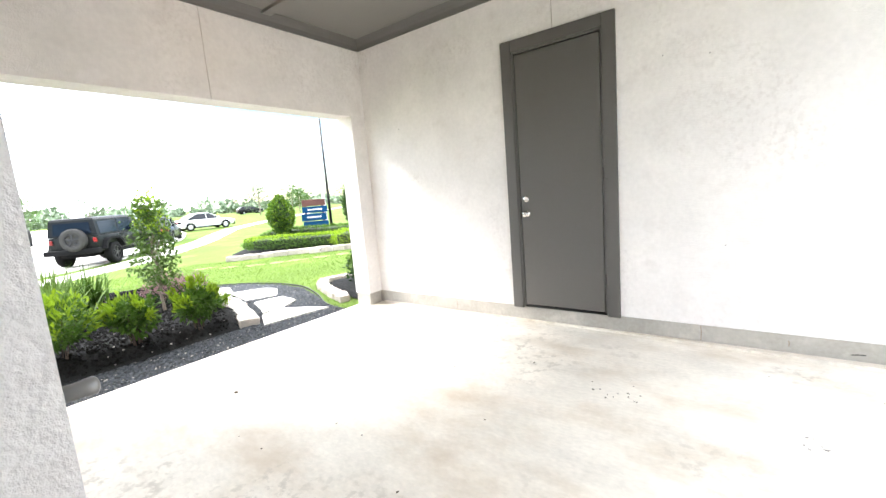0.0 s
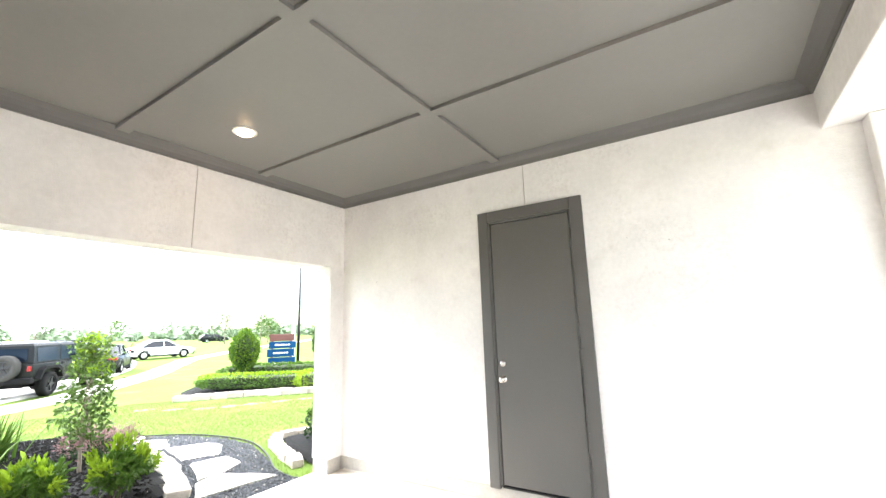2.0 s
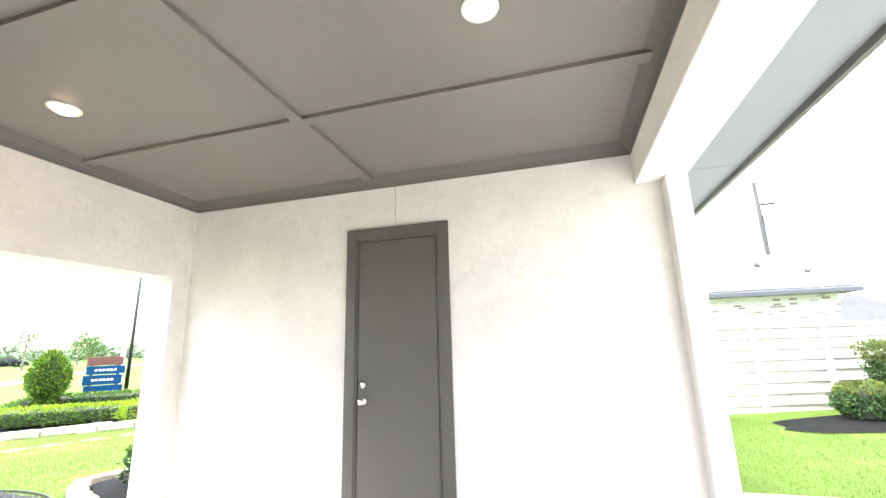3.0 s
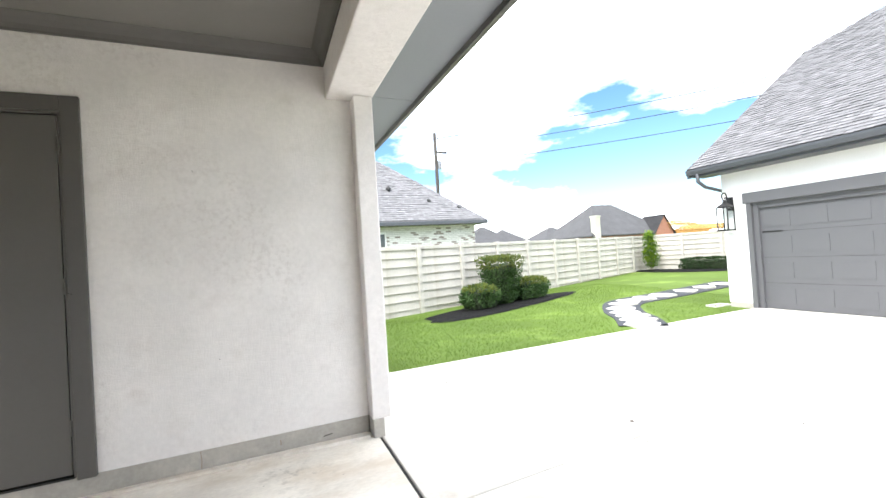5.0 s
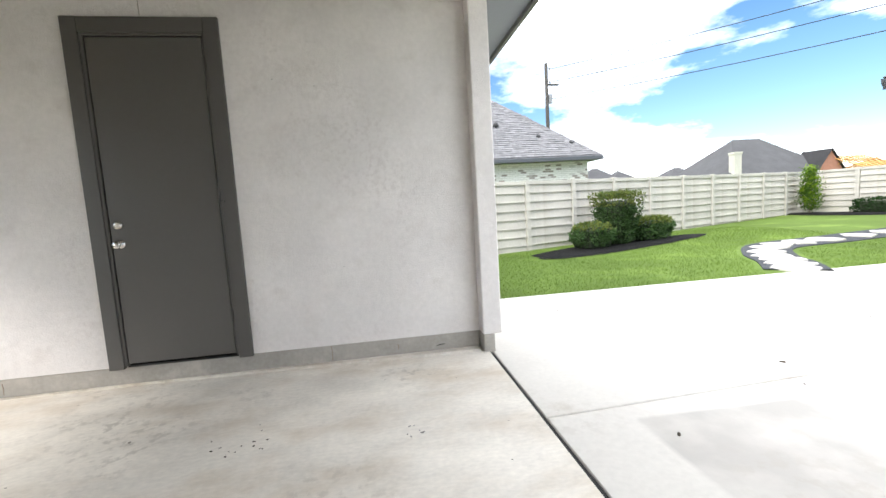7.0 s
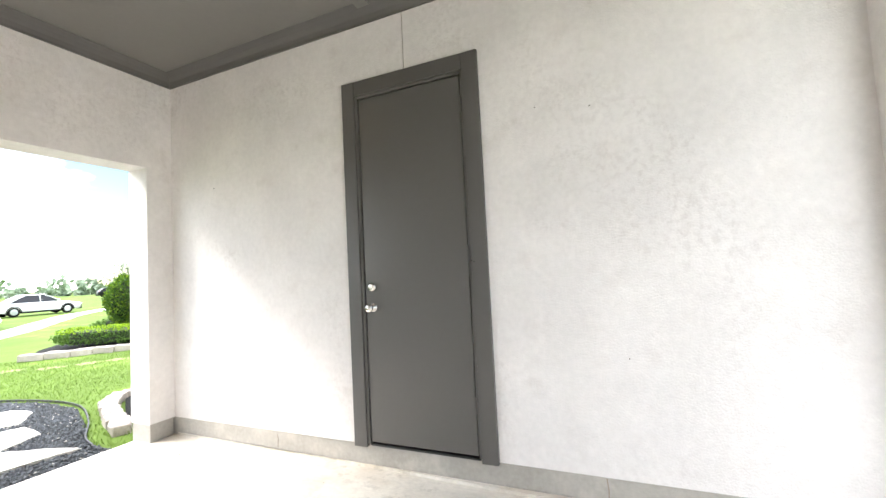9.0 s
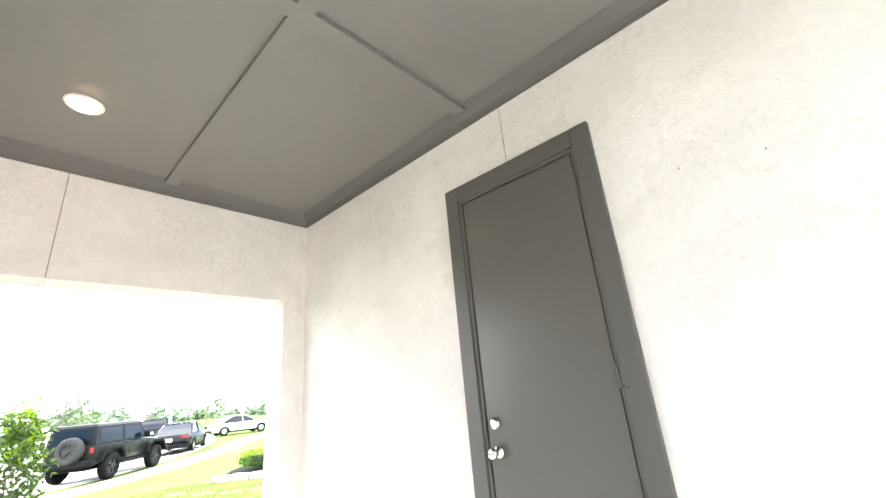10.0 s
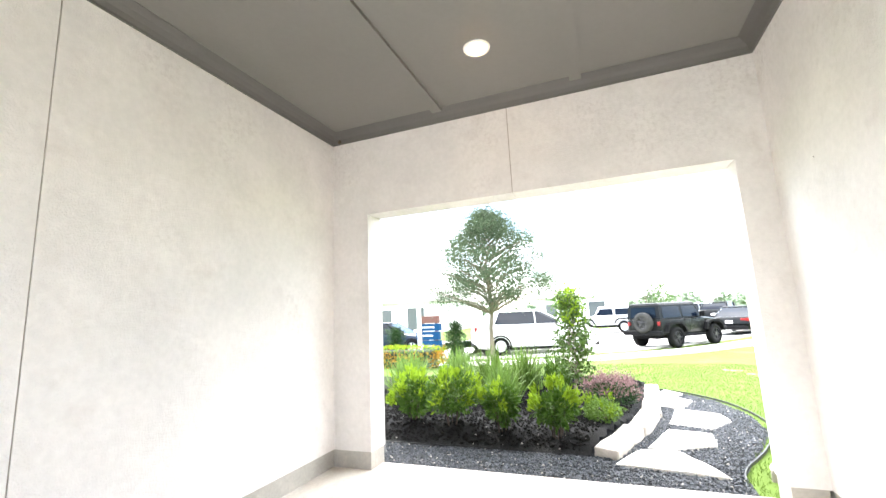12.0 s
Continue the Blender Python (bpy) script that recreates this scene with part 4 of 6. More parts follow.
flat_patch("mulch_bed", ring(6.35, 10.12, 3.1, 0.72, 18, 40, wob=0.13, seed=2), 0.05, M_MULCH, "black mulch bed at the fence", "flower bed")
clipped("clipped_bush", "tall clipped dark green bush in a mulch bed", (6.52, 10.5, -0.06), (1.16, 1.05, 1.34), 7500, 0.07, M_BUSH, 15, "fence bushes", tip=M_OLIVE_LIT, power=11, vase=0.5)
clipped("clipped_bush", "low rounded green bush in a mulch bed", (5.6, 10.12, -0.06), (1.05, 0.85, 0.6), 2600, 0.085, M_BUSH, 15, "fence bushes", tip=M_OLIVE_LIT, power=2.8, vase=0.1)
clipped("clipped_bush", "low clipped green hedge bush in a mulch bed", (7.72, 10.9, -0.05), (1.5, 0.8, 0.6), 4000, 0.085, M_BUSH, 18, "fence bushes", tip=M_OLIVE_LIT, power=4.5, vase=0.1)
flat_patch("mulch_bed", ring(17.8, 13.2, 0.8, 2.6, 15, seed=4), 0.05, M_MULCH, "black mulch bed along the back fence", "flower bed")
clipped("clipped_hedge", "low clipped dark hedge along the back fence", (18.6, 12.5, 0.05), (0.8, 2.2, 0.52), 2600, 0.09, M_DLEAF, 15)
limb_tree("young_tree", "narrow young green tree in the fence corner", (17.6, 14.7, 0.05), 1.8, 0.2, (0.24, 0.24, 0.24), 22, 150, 0.08, M_PLEAF, 0.025, tip=M_YLEAF)

_path, _pp = ribbon([(6.68, 5.72), (7.35, 6.5), (7.9, 7.35), (9.0, 8.3), (11.0, 8.6), (14.5, 9.0)], 0.88, 0.02, "gravel_path", M_GRAVEL_BED, "dark gravel path with stepping stones", "path")


def flagstone(cx, cy, rx, ry, turn, z, seed, parent, thick=0.05):
    r = random.Random(seed)
    k = r.choice((5, 6, 7))
    c, s = math.cos(radians(turn)), math.sin(radians(turn))
    out = []
    for i in range(k):
        a = 2 * math.pi * (i + 0.3 * r.random()) / k
        q = (abs(math.cos(a)) ** 3 + abs(math.sin(a)) ** 3) ** (-1 / 3) * r.uniform(0.86, 1.06)
        x, y = rx * q * math.cos(a), ry * q * math.sin(a)
        out.append((cx + c * x - s * y, cy + s * x + c * y))
    bm = prism(out, z - 0.05, z + thick)
    bmesh.ops.bevel(bm, geom=[e for e in bm.edges if min(e.verts[0].co.z, e.verts[1].co.z) > z], offset=0.012, segments=2, affect="EDGES")
    return part("flagstone", bm, M_FLAG, parent)


for i, k in enumerate((2, 6, 10, 14, 18, 22, 25, 28, 31, 34, 36, 38)):
    q = _pp[k]
    d = (_pp[k + 1] - _pp[k - 1])
    flagstone(q.x, q.y, 0.36, 0.27 if k < 24 else 0.36, math.degrees(math.atan2(d.y, d.x)) + 90, ground_z(q.x, q.y) + 0.02, 40 + i, _path, 0.025)

# ---- houses behind the fence ----
M_BRICKW = surface("limewashed_brick", (0.72, 0.70, 0.67), 0.9, vary=0.1, big=3, fine=20, bump=0.3, relief=30)


def brick_over(m, dark, every=0.78):
    """Adds brick courses, with some bare darker bricks, to a wall material."""
    n, l = m.node_tree.nodes, m.node_tree.links
    bsdf = n["Principled BSDF"]
    src = bsdf.inputs["Base Color"].links[0].from_socket
    tc, sp, cb = n.new("ShaderNodeTexCoord"), n.new("ShaderNodeSeparateXYZ"), n.new("ShaderNodeCombineXYZ")
    ad = n.new("ShaderNodeMath")
    l.new(tc.outputs["Object"], sp.inputs[0])
    l.new(sp.outputs["X"], ad.inputs[0])
    l.new(sp.outputs["Y"], ad.inputs[1])
    l.new(ad.outputs[0], cb.inputs["X"])
    l.new(sp.outputs["Z"], cb.inputs["Y"])
    br = n.new("ShaderNodeTexBrick")
    br.inputs["Scale"].default_value = 1.0
    br.inputs["Brick Width"].default_value, br.inputs["Row Height"].default_value = 0.24, 0.08
    br.inputs["Mortar Size"].default_value = 0.009
    br.inputs["Color1"].default_value, br.inputs["Color2"].default_value, br.inputs["Mortar"].default_value = (0, 0, 0, 1), (1, 1, 1, 1), (0.45, 0.45, 0.45, 1)
    l.new(cb.outputs[0], br.inputs["Vector"])
    st = n.new("ShaderNodeMapRange")
    st.inputs["From Min"].default_value, st.inputs["From Max"].default_value = every, every + 0.12
    l.new(br.outputs["Color"], st.inputs["Value"])
    mx = n.new("ShaderNodeMix")
    mx.data_type = "RGBA"
    l.new(st.outputs["Result"], mx.inputs["Factor"])
    l.new(src, mx.inputs["A"])
    mx.inputs["B"].default_value = (*dark, 1)
    mo = n.new("ShaderNodeMix")
    mo.data_type = "RGBA"
    l.new(br.outputs["Fac"], mo.inputs["Factor"])
    l.new(mx.outputs["Result"], mo.inputs["A"])
    mo.inputs["B"].default_value = (0.5, 0.48, 0.45, 1)
    l.new(mo.outputs["Result"], bsdf.inputs["Base Color"])


brick_over(M_BRICKW, (0.26, 0.21, 0.19))
M_BRICKR = surface("red_brick", (0.36, 0.17, 0.12), 0.9, vary=0.2, big=3, fine=20, bump=0.3, relief=30)
M_WINDOW = surface("window_glass", (0.09, 0.10, 0.11), 0.08, vary=0.1, bump=0)
# roof colour paled to carry the blown-out glare across the street
M_ROOF_GLARE = surface("glare_shingle", (0.42, 0.40, 0.38), 0.9, vary=0.15, big=0.8, fine=6)
M_LUMBER = surface("raw_lumber", (0.50, 0.27, 0.085), 0.8, vary=0.15, big=2, random_tint=0.15)
M_WHITE = surface("white_paint", (0.8, 0.79, 0.77), 0.6, vary=0.05)


def hip_roof(x0, x1, y0, y1, z, rise, over=0.45):
    bm = bmesh.new()
    x0, x1, y0, y1 = x0 - over, x1 + over, y0 - over, y1 + over
    w, d = x1 - x0, y1 - y0
    k = min(w, d) / 2
    if w >= d:
        rp = ((x0 + k, (y0 + y1) / 2), (x1 - k - 0.001, (y0 + y1) / 2))
    else:
        rp = (((x0 + x1) / 2, y0 + k), ((x0 + x1) / 2, y1 - k - 0.001))
    lo = [bm.verts.new((x, y, z)) for x, y in ((x0, y0), (x1, y0), (x1, y1), (x0, y1))]
    lb = [bm.verts.new((x, y, z - 0.18)) for x, y in ((x0, y0), (x1, y0), (x1, y1), (x0, y1))]
    a, b = [bm.verts.new((*p, z + rise)) for p in rp]
    if w >= d:
        fs = ((lo[0], lo[1], b, a), (lo[1], lo[2], b), (lo[2], lo[3], a, b), (lo[3], lo[0], a))
    else:
        fs = ((lo[0], lo[1], a), (lo[1], lo[2], b, a), (lo[2], lo[3], b), (lo[3], lo[0], a, b))
    for f in fs:
        bm.faces.new(f)
    for i in range(4):
        bm.faces.new((lb[i], lb[(i + 1) % 4], lo[(i + 1) % 4], lo[i]))
    bm.faces.new(lb[::-1])
    return bm


def house(label, x0, x1, y0, y1, wall_h, rise, wall_mat, roof_mat, base=0.0, windows=(), gables=(), chimney=None, at_turn=0):
    cx, cy = (x0 + x1) / 2, (y0 + y1) / 2
    hs = thing("house", label, "house", (cx, cy, base), at_turn)
    X0, X1, Y0, Y1 = x0 - cx, x1 - cx, y0 - cy, y1 - cy
    part("wall", boxes((X0, X1, Y0, Y1, -0.4, wall_h)), wall_mat, hs)
    rf = part("roof", hip_roof(X0, X1, Y0, Y1, wall_h + 0.05, rise), roof_mat, hs, "shingle hip roof")
    for side, u0, u1, w0, w1 in windows:
        if side == "s":
            fr, pn = (X0 + u0 - 0.08, X0 + u1 + 0.08, Y0 - 0.05, Y0 + 0.05, w0 - 0.08, w1 + 0.08), (X0 + u0, X0 + u1, Y0 - 0.07, Y0 + 0.02, w0, w1)
        elif side == "e":
            fr, pn = (X1 - 0.05, X1 + 0.05, Y0 + u0 - 0.08, Y0 + u1 + 0.08, w0 - 0.08, w1 + 0.08), (X1 - 0.02, X1 + 0.07, Y0 + u0, Y0 + u1, w0, w1)
        else:
            fr, pn = (X0 - 0.05, X0 + 0.05, Y0 + u0 - 0.08, Y0 + u1 + 0.08, w0 - 0.08, w1 + 0.08), (X0 - 0.07, X0 + 0.02, Y0 + u0, Y0 + u1, w0, w1)
        wn_ = part("window", boxes(fr), M_WHITE, hs)
        part("pane", boxes(pn), M_WINDOW, wn_)
    for gx, gw, gh, side in gables:
        bm = bmesh.new()
        if side == "s":
            pts = [(gx - gw / 2, Y0 - 0.9), (gx + gw / 2, Y0 - 0.9)]
            tri = [[bm.verts.new((pts[0][0], y, -0.4)), bm.verts.new((pts[1][0], y, -0.4)), bm.verts.new((pts[1][0], y, wall_h)), bm.verts.new((gx, y, wall_h + gh)), bm.verts.new((pts[0][0], y, wall_h))] for y in (Y0 - 0.9, Y0 + 2.5)]
        else:
            tri = [[bm.verts.new((x, gx - gw / 2, -0.4)), bm.verts.new((x, gx + gw / 2, -0.4)), bm.verts.new((x, gx + gw / 2, wall_h)), bm.verts.new((x, gx, wall_h + gh)), bm.verts.new((x, gx - gw / 2, wall_h))] for x in (X0 - 0.9, X0 + 2.5)]
        bm.faces.new(tri[0])
        bm.faces.new(tri[1][::-1])
        for i in range(5):
            bm.faces.new((tri[0][i], tri[0][(i + 1) % 5], tri[1][(i + 1) % 5], tri[1][i]))
        part("gable", bm, wall_mat, hs)
        b2 = bmesh.new()
        e = 0.3
        for sgn in (-1, 1):
            q = []
            for dd in (-1.2, 2.6):
                for k, hz in ((sgn * (gw / 2 + e), wall_h - e * gh / (gw / 2)), (0, wall_h + gh + 0.05)):
                    q.append(b2.verts.new((gx + k, Y0 + dd, hz + 0.06) if side == "s" else (X0 + dd, gx + k, hz + 0.06)))
            b2.faces.new((q[0], q[1], q[3], q[2]))
        bmesh.ops.solidify(b2, geom=b2.faces[:], thickness=0.12)
        part("gable_roof", b2, roof_mat, hs)
    if chimney:
        part("chimney", boxes((chimney[0] - 0.45, chimney[0] + 0.45, chimney[1] - 0.45, chimney[1] + 0.45, 0, chimney[2]), (chimney[0] - 0.52, chimney[0] + 0.52, chimney[1] - 0.52, chimney[1] + 0.52, chimney[2] - 0.25, chimney[2])), M_FENCE, rf)
    return hs


nb = house("single-storey neighbour house of limewashed brick with grey hip roof", -8.0, 9.2, 17.0, 27.0, 2.95, 4.8, M_BRICKW, M_SHINGLE, 0.0,
           windows=(("s", 12.0, 12.9, 0.9, 2.5),))
for vx, vy, vz, hh in ((5.6, 18.3, 4.3, 0.4), (7.3, 17.7, 3.8, 0.22), (8.6, 17.3, 3.45, 0.2)):
    part("roof_vent", merge(lathe([(0.06, -0.3), (0.06, hh)], 10, pose(vx - 0.6, vy - 22, vz)), lathe([(0.13, hh - 0.08), (0.12, hh), (0.03, hh + 0.1)], 10, pose(vx - 0.6, vy - 22, vz))), M_BLACK, nb, "black metal roof vent")

part("gutter", boxes((-9.05, 9.02, -5.58, -5.455, 2.8, 2.96), bevel=0.02), M_GUTTER, nb, "dark grey metal gutter")
_sv, _sf = shingle_rows(16.55, 3.02, 5.4, 4.75, -8.4, 9.65, course=0.15, tab=0.26, lift=0.018, seed=5)
_sv = [(y - 0.6, x - 22.0, z) for x, y, z in _sv]
_keep = []
for f in _sf:
    fx, fy = sum(_sv[i][0] for i in f) / 4, sum(_sv[i][1] for i in f) / 4
    if fx < 9.05 - (fy + 5.45) - 0.12:
        _keep.append(f[::-1])
tagged(soup("shingle_surface", _sv, _keep, M_SHINGLE, nb), "overlapping grey shingle tabs", kind="stuff")

house("far brown-roofed brick house with white chimney", 42.6, 57.6, 45.0, 56.0, 2.9, 5.0, M_BRICKR, M_ROOF_BROWN, 0, gables=((5.6, 4.0, 2.6, "s"),), chimney=(-7.05, -5.7, 5.7), windows=(("s", 2, 3.4, 1, 2.4), ("s", 5, 6.4, 1, 2.4)))
for hx, hy, ww, rr in ((36, 70, 11, 4.0), (45, 76, 10, 3.8), (55, 72, 11, 3.6), (63, 62, 10, 3.4)):
    house("far house with brown hip roof", hx, hx + ww, hy, hy + 10, 2.8, rr, M_BRICKR if hx > 40 else M_BRICKW, M_ROOF_BROWN, 0, windows=(("s", 2, 3.4, 1, 2.4), ("s", 7, 8.4, 1, 2.4)))

# house under construction: open lumber frame
frame_house = thing("framed_house", "far unfinished house of bare yellow lumber framing", "house", (56.4, 41.4, 0))
for i in range(20):
    sx = i * 0.85
    part("stud", boxes((sx, sx + 0.12, -0.06, 0.06, 0, 3.1)), M_LUMBER, frame_house)
    rise_ = 4.7 if i < 7 else 3.9
    part("rafter", tube([(sx + 0.05, -0.4, 3.0), (sx + 0.05, 3.6, rise_), (sx + 0.05, 7.4, 3.0)], 0.09, 4), M_LUMBER, frame_house)
    part("web", tube([(sx + 0.05, -0.2, 3.05), (sx + 0.8, 1.9, rise_ - 0.5), (sx + 0.05, 3.4, 3.05)], 0.06, 4), M_LUMBER, frame_house)
part("plate", boxes((0, 16.4, -0.07, 0.07, 3.0, 3.2)), M_LUMBER, frame_house)
part("sheathing", boxes((0, 16.4, 7.2, 7.3, 0, 3.3)), M_LUMBER, frame_house)

# utility pole and lines
M_POLE = surface("creosoted_wood", (0.05, 0.045, 0.04), 0.85, vary=0.25, big=4, fine=30, bump=0.3)
pole = thing("utility_pole", "tall wooden utility pole with crossarm", "utility pole", (12.4, 28.5, 0))
part("pole", tube([(0, 0, -0.5), (0, 0, 5), (0, 0, 10.7)], [0.16, 0.14, 0.11], 10), M_POLE, pole, smooth=True)
part("crossarm", boxes((-0.1, 0.9, -0.05, 0.05, 9.2, 9.32)), M_POLE, pole)
part("transformer", lathe([(0.15, 8.0), (0.15, 8.6)], 12, pose(0.25, 0, 0)), M_SOFFIT, pole)
for hz in (8.2, 9.35, 10.25):
    part("insulator", lathe([(0.05, 0), (0.07, 0.1), (0.03, 0.2)], 8, pose(0.25, 0, hz)), M_SOFFIT, pole)
for z0 in (10.35, 9.45, 8.3):
    pts = []
    for i in range(13):
        t = i / 12
        pts.append((12.75 + 22.0 * t, 28.5 - 25.0 * t, z0 + 0.3 * t - 0.5 * (1 - (2 * t - 1) ** 2)))
    solid("power_line", tube(pts, 0.022, 5), M_BLACK, "thin black overhead power line", "cable", "overhead lines")
pole_b = copy_thing(pole, pose(34.6, 3.5, 0))

# ---- street and pavement ----
KERB = [(-15.4, -40), (-15.2, -8), (-15.5, -3), (-16.3, -0.3), (-17.4, 1.9), (-19.1, 4.3), (-21.8, 6.6), (-25.2, 9.0), (-31, 12.0), (-40, 15.0), (-60, 19.0), (-120, 28.0)]
WALK = [(-13.6, -40), (-13.5, -8), (-13.9, -3), (-14.7, 0), (-16.0, 2.4), (-17.9, 5.0), (-20.5, 7.4), (-24, 10.2), (-29, 13.5), (-36, 19), (-52, 37), (-70, 60)]


def offset(points, d):
    out = []
    P = [Vector(p) for p in points]
    for i, p in enumerate(P):
        t = (P[min(i + 1, len(P) - 1)] - P[max(i - 1, 0)]).normalized()
        out.append((p.x - t.y * d, p.y + t.x * d))
    return out


ribbon(offset(KERB, 5.7), 11.2, 0.015, "road", M_ROAD, "pale concrete residential street", "road")
ribbon(offset(KERB, 0.06), 0.16, 0.07, "kerb", M_WALK, "pale concrete street kerb", "kerb")
ribbon(WALK, 1.25, 0.03, "pavement", M_WALK, "pale concrete pavement through the lawn", "pavement")

# ---- garden beds at the opening ----
MAIN_BED = [(-4.62, -3.2), (-4.62, 1.2), (-4.66, 2.12), (-5.3, 2.36), (-6.0, 2.55), (-7.2, 2.78), (-8.4, 2.95), (-9.2, 2.7), (-9.6, 1.6), (-9.5, 0.0), (-9.3, -1.5), (-9.0, -3.2)]


def in_poly(poly):
    def test(x, y):
        c = False
        for (xa, ya), (xb, yb) in zip(poly, poly[1:] + poly[:1]):
            if (ya > y) != (yb > y) and x < (xb - xa) * (y - ya) / (yb - ya) + xa:
                c = not c
        return c
    return test


def mound(x, y):
    """Rise of the heaped mulch over the ground."""
    lump = 0.02 * noise.noise(Vector((x * 2.3, y * 2.3, 0))) + 0.012 * noise.noise(Vector((x * 7, y * 7, 3)))
    return 0.03 + (0.13 + lump) * smoothstep((-4.6 - x) / 0.45) * smoothstep((2.75 - y - 0.16 * (x + 6.4)) / 0.3)


def bed_sheet(poly, step=0.07):
    test = in_poly(poly)
    bm = bmesh.new()
    cells = {}
    x0, y0 = min(p[0] for p in poly), min(p[1] for p in poly)
    nx, ny = int((max(p[0] for p in poly) - x0) / step) + 1, int((max(p[1] for p in poly) - y0) / step) + 1
    for i in range(nx):
        for j in range(ny):
            if not test(x0 + (i + 0.5) * step, y0 + (j + 0.5) * step):
                continue
            q = []
            for a, b in ((i, j), (i + 1, j), (i + 1, j + 1), (i, j + 1)):
                if (a, b) not in cells:
                    x, y = x0 + a * step, y0 + b * step
                    cells[(a, b)] = bm.verts.new((x, y, ground_z(x, y) + mound(x, y)))
                q.append(cells[(a, b)])
            bm.faces.new(q)
    return bm


setting("mulch_bed", bed_sheet(MAIN_BED), M_MULCH, "heaped black mulch planting bed", "flower bed", True)
gravel_bed = flat_patch("gravel_strip", [(-3.93, -3.2), (-3.93, 3.25), (-4.5, 3.28), (-5.1, 3.55), (-5.9, 3.86), (-6.7, 3.92), (-7.6, 3.78), (-8.3, 3.45), (-8.7, 3.1), (-8.4, 2.92), (-7.2, 2.74), (-6.0, 2.5), (-5.3, 2.32), (-4.72, 2.1), (-4.66, 1.2), (-4.64, -0.5), (-4.64, -3.2)], 0.015, M_GRAVEL_BED, "dark slate gravel strip and path", "path")
EDGE_PATH = [(-4.35, 3.24), (-4.65, 3.33), (-5.2, 3.62), (-6.0, 3.92), (-6.8, 3.97), (-7.7, 3.82), (-8.4, 3.48), (-8.8, 3.12)]
ribbon(EDGE_PATH, 0.012, 0.028, "edging", M_EDGE, "thin black steel lawn edging", "edging")
ribbon([(-4.64, -3.2), (-4.64, -0.5), (-4.66, 1.2), (-4.7, 2.08)], 0.012, 0.035, "edging", M_EDGE, "thin black steel bed edging", "edging")

# loose slate chips
def chips(name, test, x0, x1, y0, y1, n, size, mat, lift, label, seed):
    r = np.random.default_rng(seed)
    verts, faces = [], []
    count = 0
    while count < n:
        x, y = r.uniform(x0, x1), r.uniform(y0, y1)
        if not test(x, y):
            continue
        count += 1
        s = size * r.uniform(0.5, 1.4)
        a = r.uniform(0, 6.28)
        z = ground_z(x, y) + (lift(x, y) if callable(lift) else lift) + s * 0.15
        ca, sa = math.cos(a), math.sin(a)
        b = len(verts)
        tx, ty = r.uniform(-0.5, 0.5, 2)
        for px, py, pz in ((-0.5, -0.35, 0), (0.5, -0.3, 0), (0.45, 0.35, 0), (-0.4, 0.4, 0), (-0.3, -0.2, 0.4), (0.35, -0.15, 0.35), (0.25, 0.2, 0.45), (-0.25, 0.25, 0.3)):
            X, Y = s * px, s * py
            verts.append((x + ca * X - sa * Y, y + sa * X + ca * Y, z + s * pz + s * (tx * px + ty * py)))
        faces += [(b + 4, b + 5, b + 6, b + 7), (b, b + 1, b + 5, b + 4), (b + 1, b + 2, b + 6, b + 5), (b + 2, b + 3, b + 7, b + 6), (b + 3, b, b + 4, b + 7)]
    return tagged(soup(name, verts, faces, mat), label, "gravel", kind="stuff")


GRAVEL_POLY = [(-3.94, -1.0), (-3.94, 3.22), (-4.5, 3.26), (-5.1, 3.53), (-5.9, 3.84), (-6.7, 3.9), (-7.6, 3.75), (-8.3, 3.43), (-8.6, 3.1), (-8.4, 2.95), (-7.2, 2.8), (-6.0, 2.6), (-5.3, 2.4), (-4.72, 2.2), (-4.66, 1.2), (-4.64, -1.0)]
BED_POLY = [(-4.66, -1.5), (-4.7, 2.05), (-6.0, 2.5), (-8.4, 2.85), (-9.1, 2.6), (-9.4, 1.6), (-9.2, -1.5)]
chips("gravel", in_poly(GRAVEL_POLY), -8.8, -3.94, -1.0, 3.95, 16000, 0.025, M_GRAVEL, 0.012, "loose dark slate gravel chips", 5)
chips("pale_gravel", in_poly(GRAVEL_POLY), -8.8, -3.94, -1.0, 3.95, 500, 0.016, M_CHIP_PALE, 0.02, "scattered pale gravel bits", 15)
chips("pale_bark", in_poly(BED_POLY), -9.4, -4.66, -1.5, 2.9, 420, 0.018, M_CHIP_PALE, mound, "scattered pale bark bits", 16)
chips("mulch_chips", in_poly(BED_POLY), -9.4, -4.66, -1.5, 2.9, 16000, 0.024, M_CHIP, mound, "loose black mulch chips", 6)
def cut_stone(outline, thick=0.03):
    """A flat stepping stone with a hand-cut outline and worn upper edges."""
    cx, cy = sum(p[0] for p in outline) / len(outline), sum(p[1] for p in outline) / len(outline)
    z = ground_z(cx, cy) + 0.012
    pts = []
    for (xa, ya), (xb, yb) in zip(outline, outline[1:] + outline[:1]):
        for t in (0.0, 0.33, 0.66):
            wob = 0.0 if t == 0 else 0.018
            pts.append((xa + (xb - xa) * t + random.uniform(-wob, wob), ya + (yb - ya) * t + random.uniform(-wob, wob)))
    if sum(xa * yb - xb * ya for (xa, ya), (xb, yb) in zip(pts, pts[1:] + pts[:1])) < 0:
        pts.reverse()
    bm = prism(pts, z - 0.05, z + thick)
    bmesh.ops.bevel(bm, geom=[e for e in bm.edges if min(e.verts[0].co.z, e.verts[1].co.z) > z], offset=0.008, segments=2, affect="EDGES")
    return part("flagstone", bm, M_FLAG, gravel_bed)


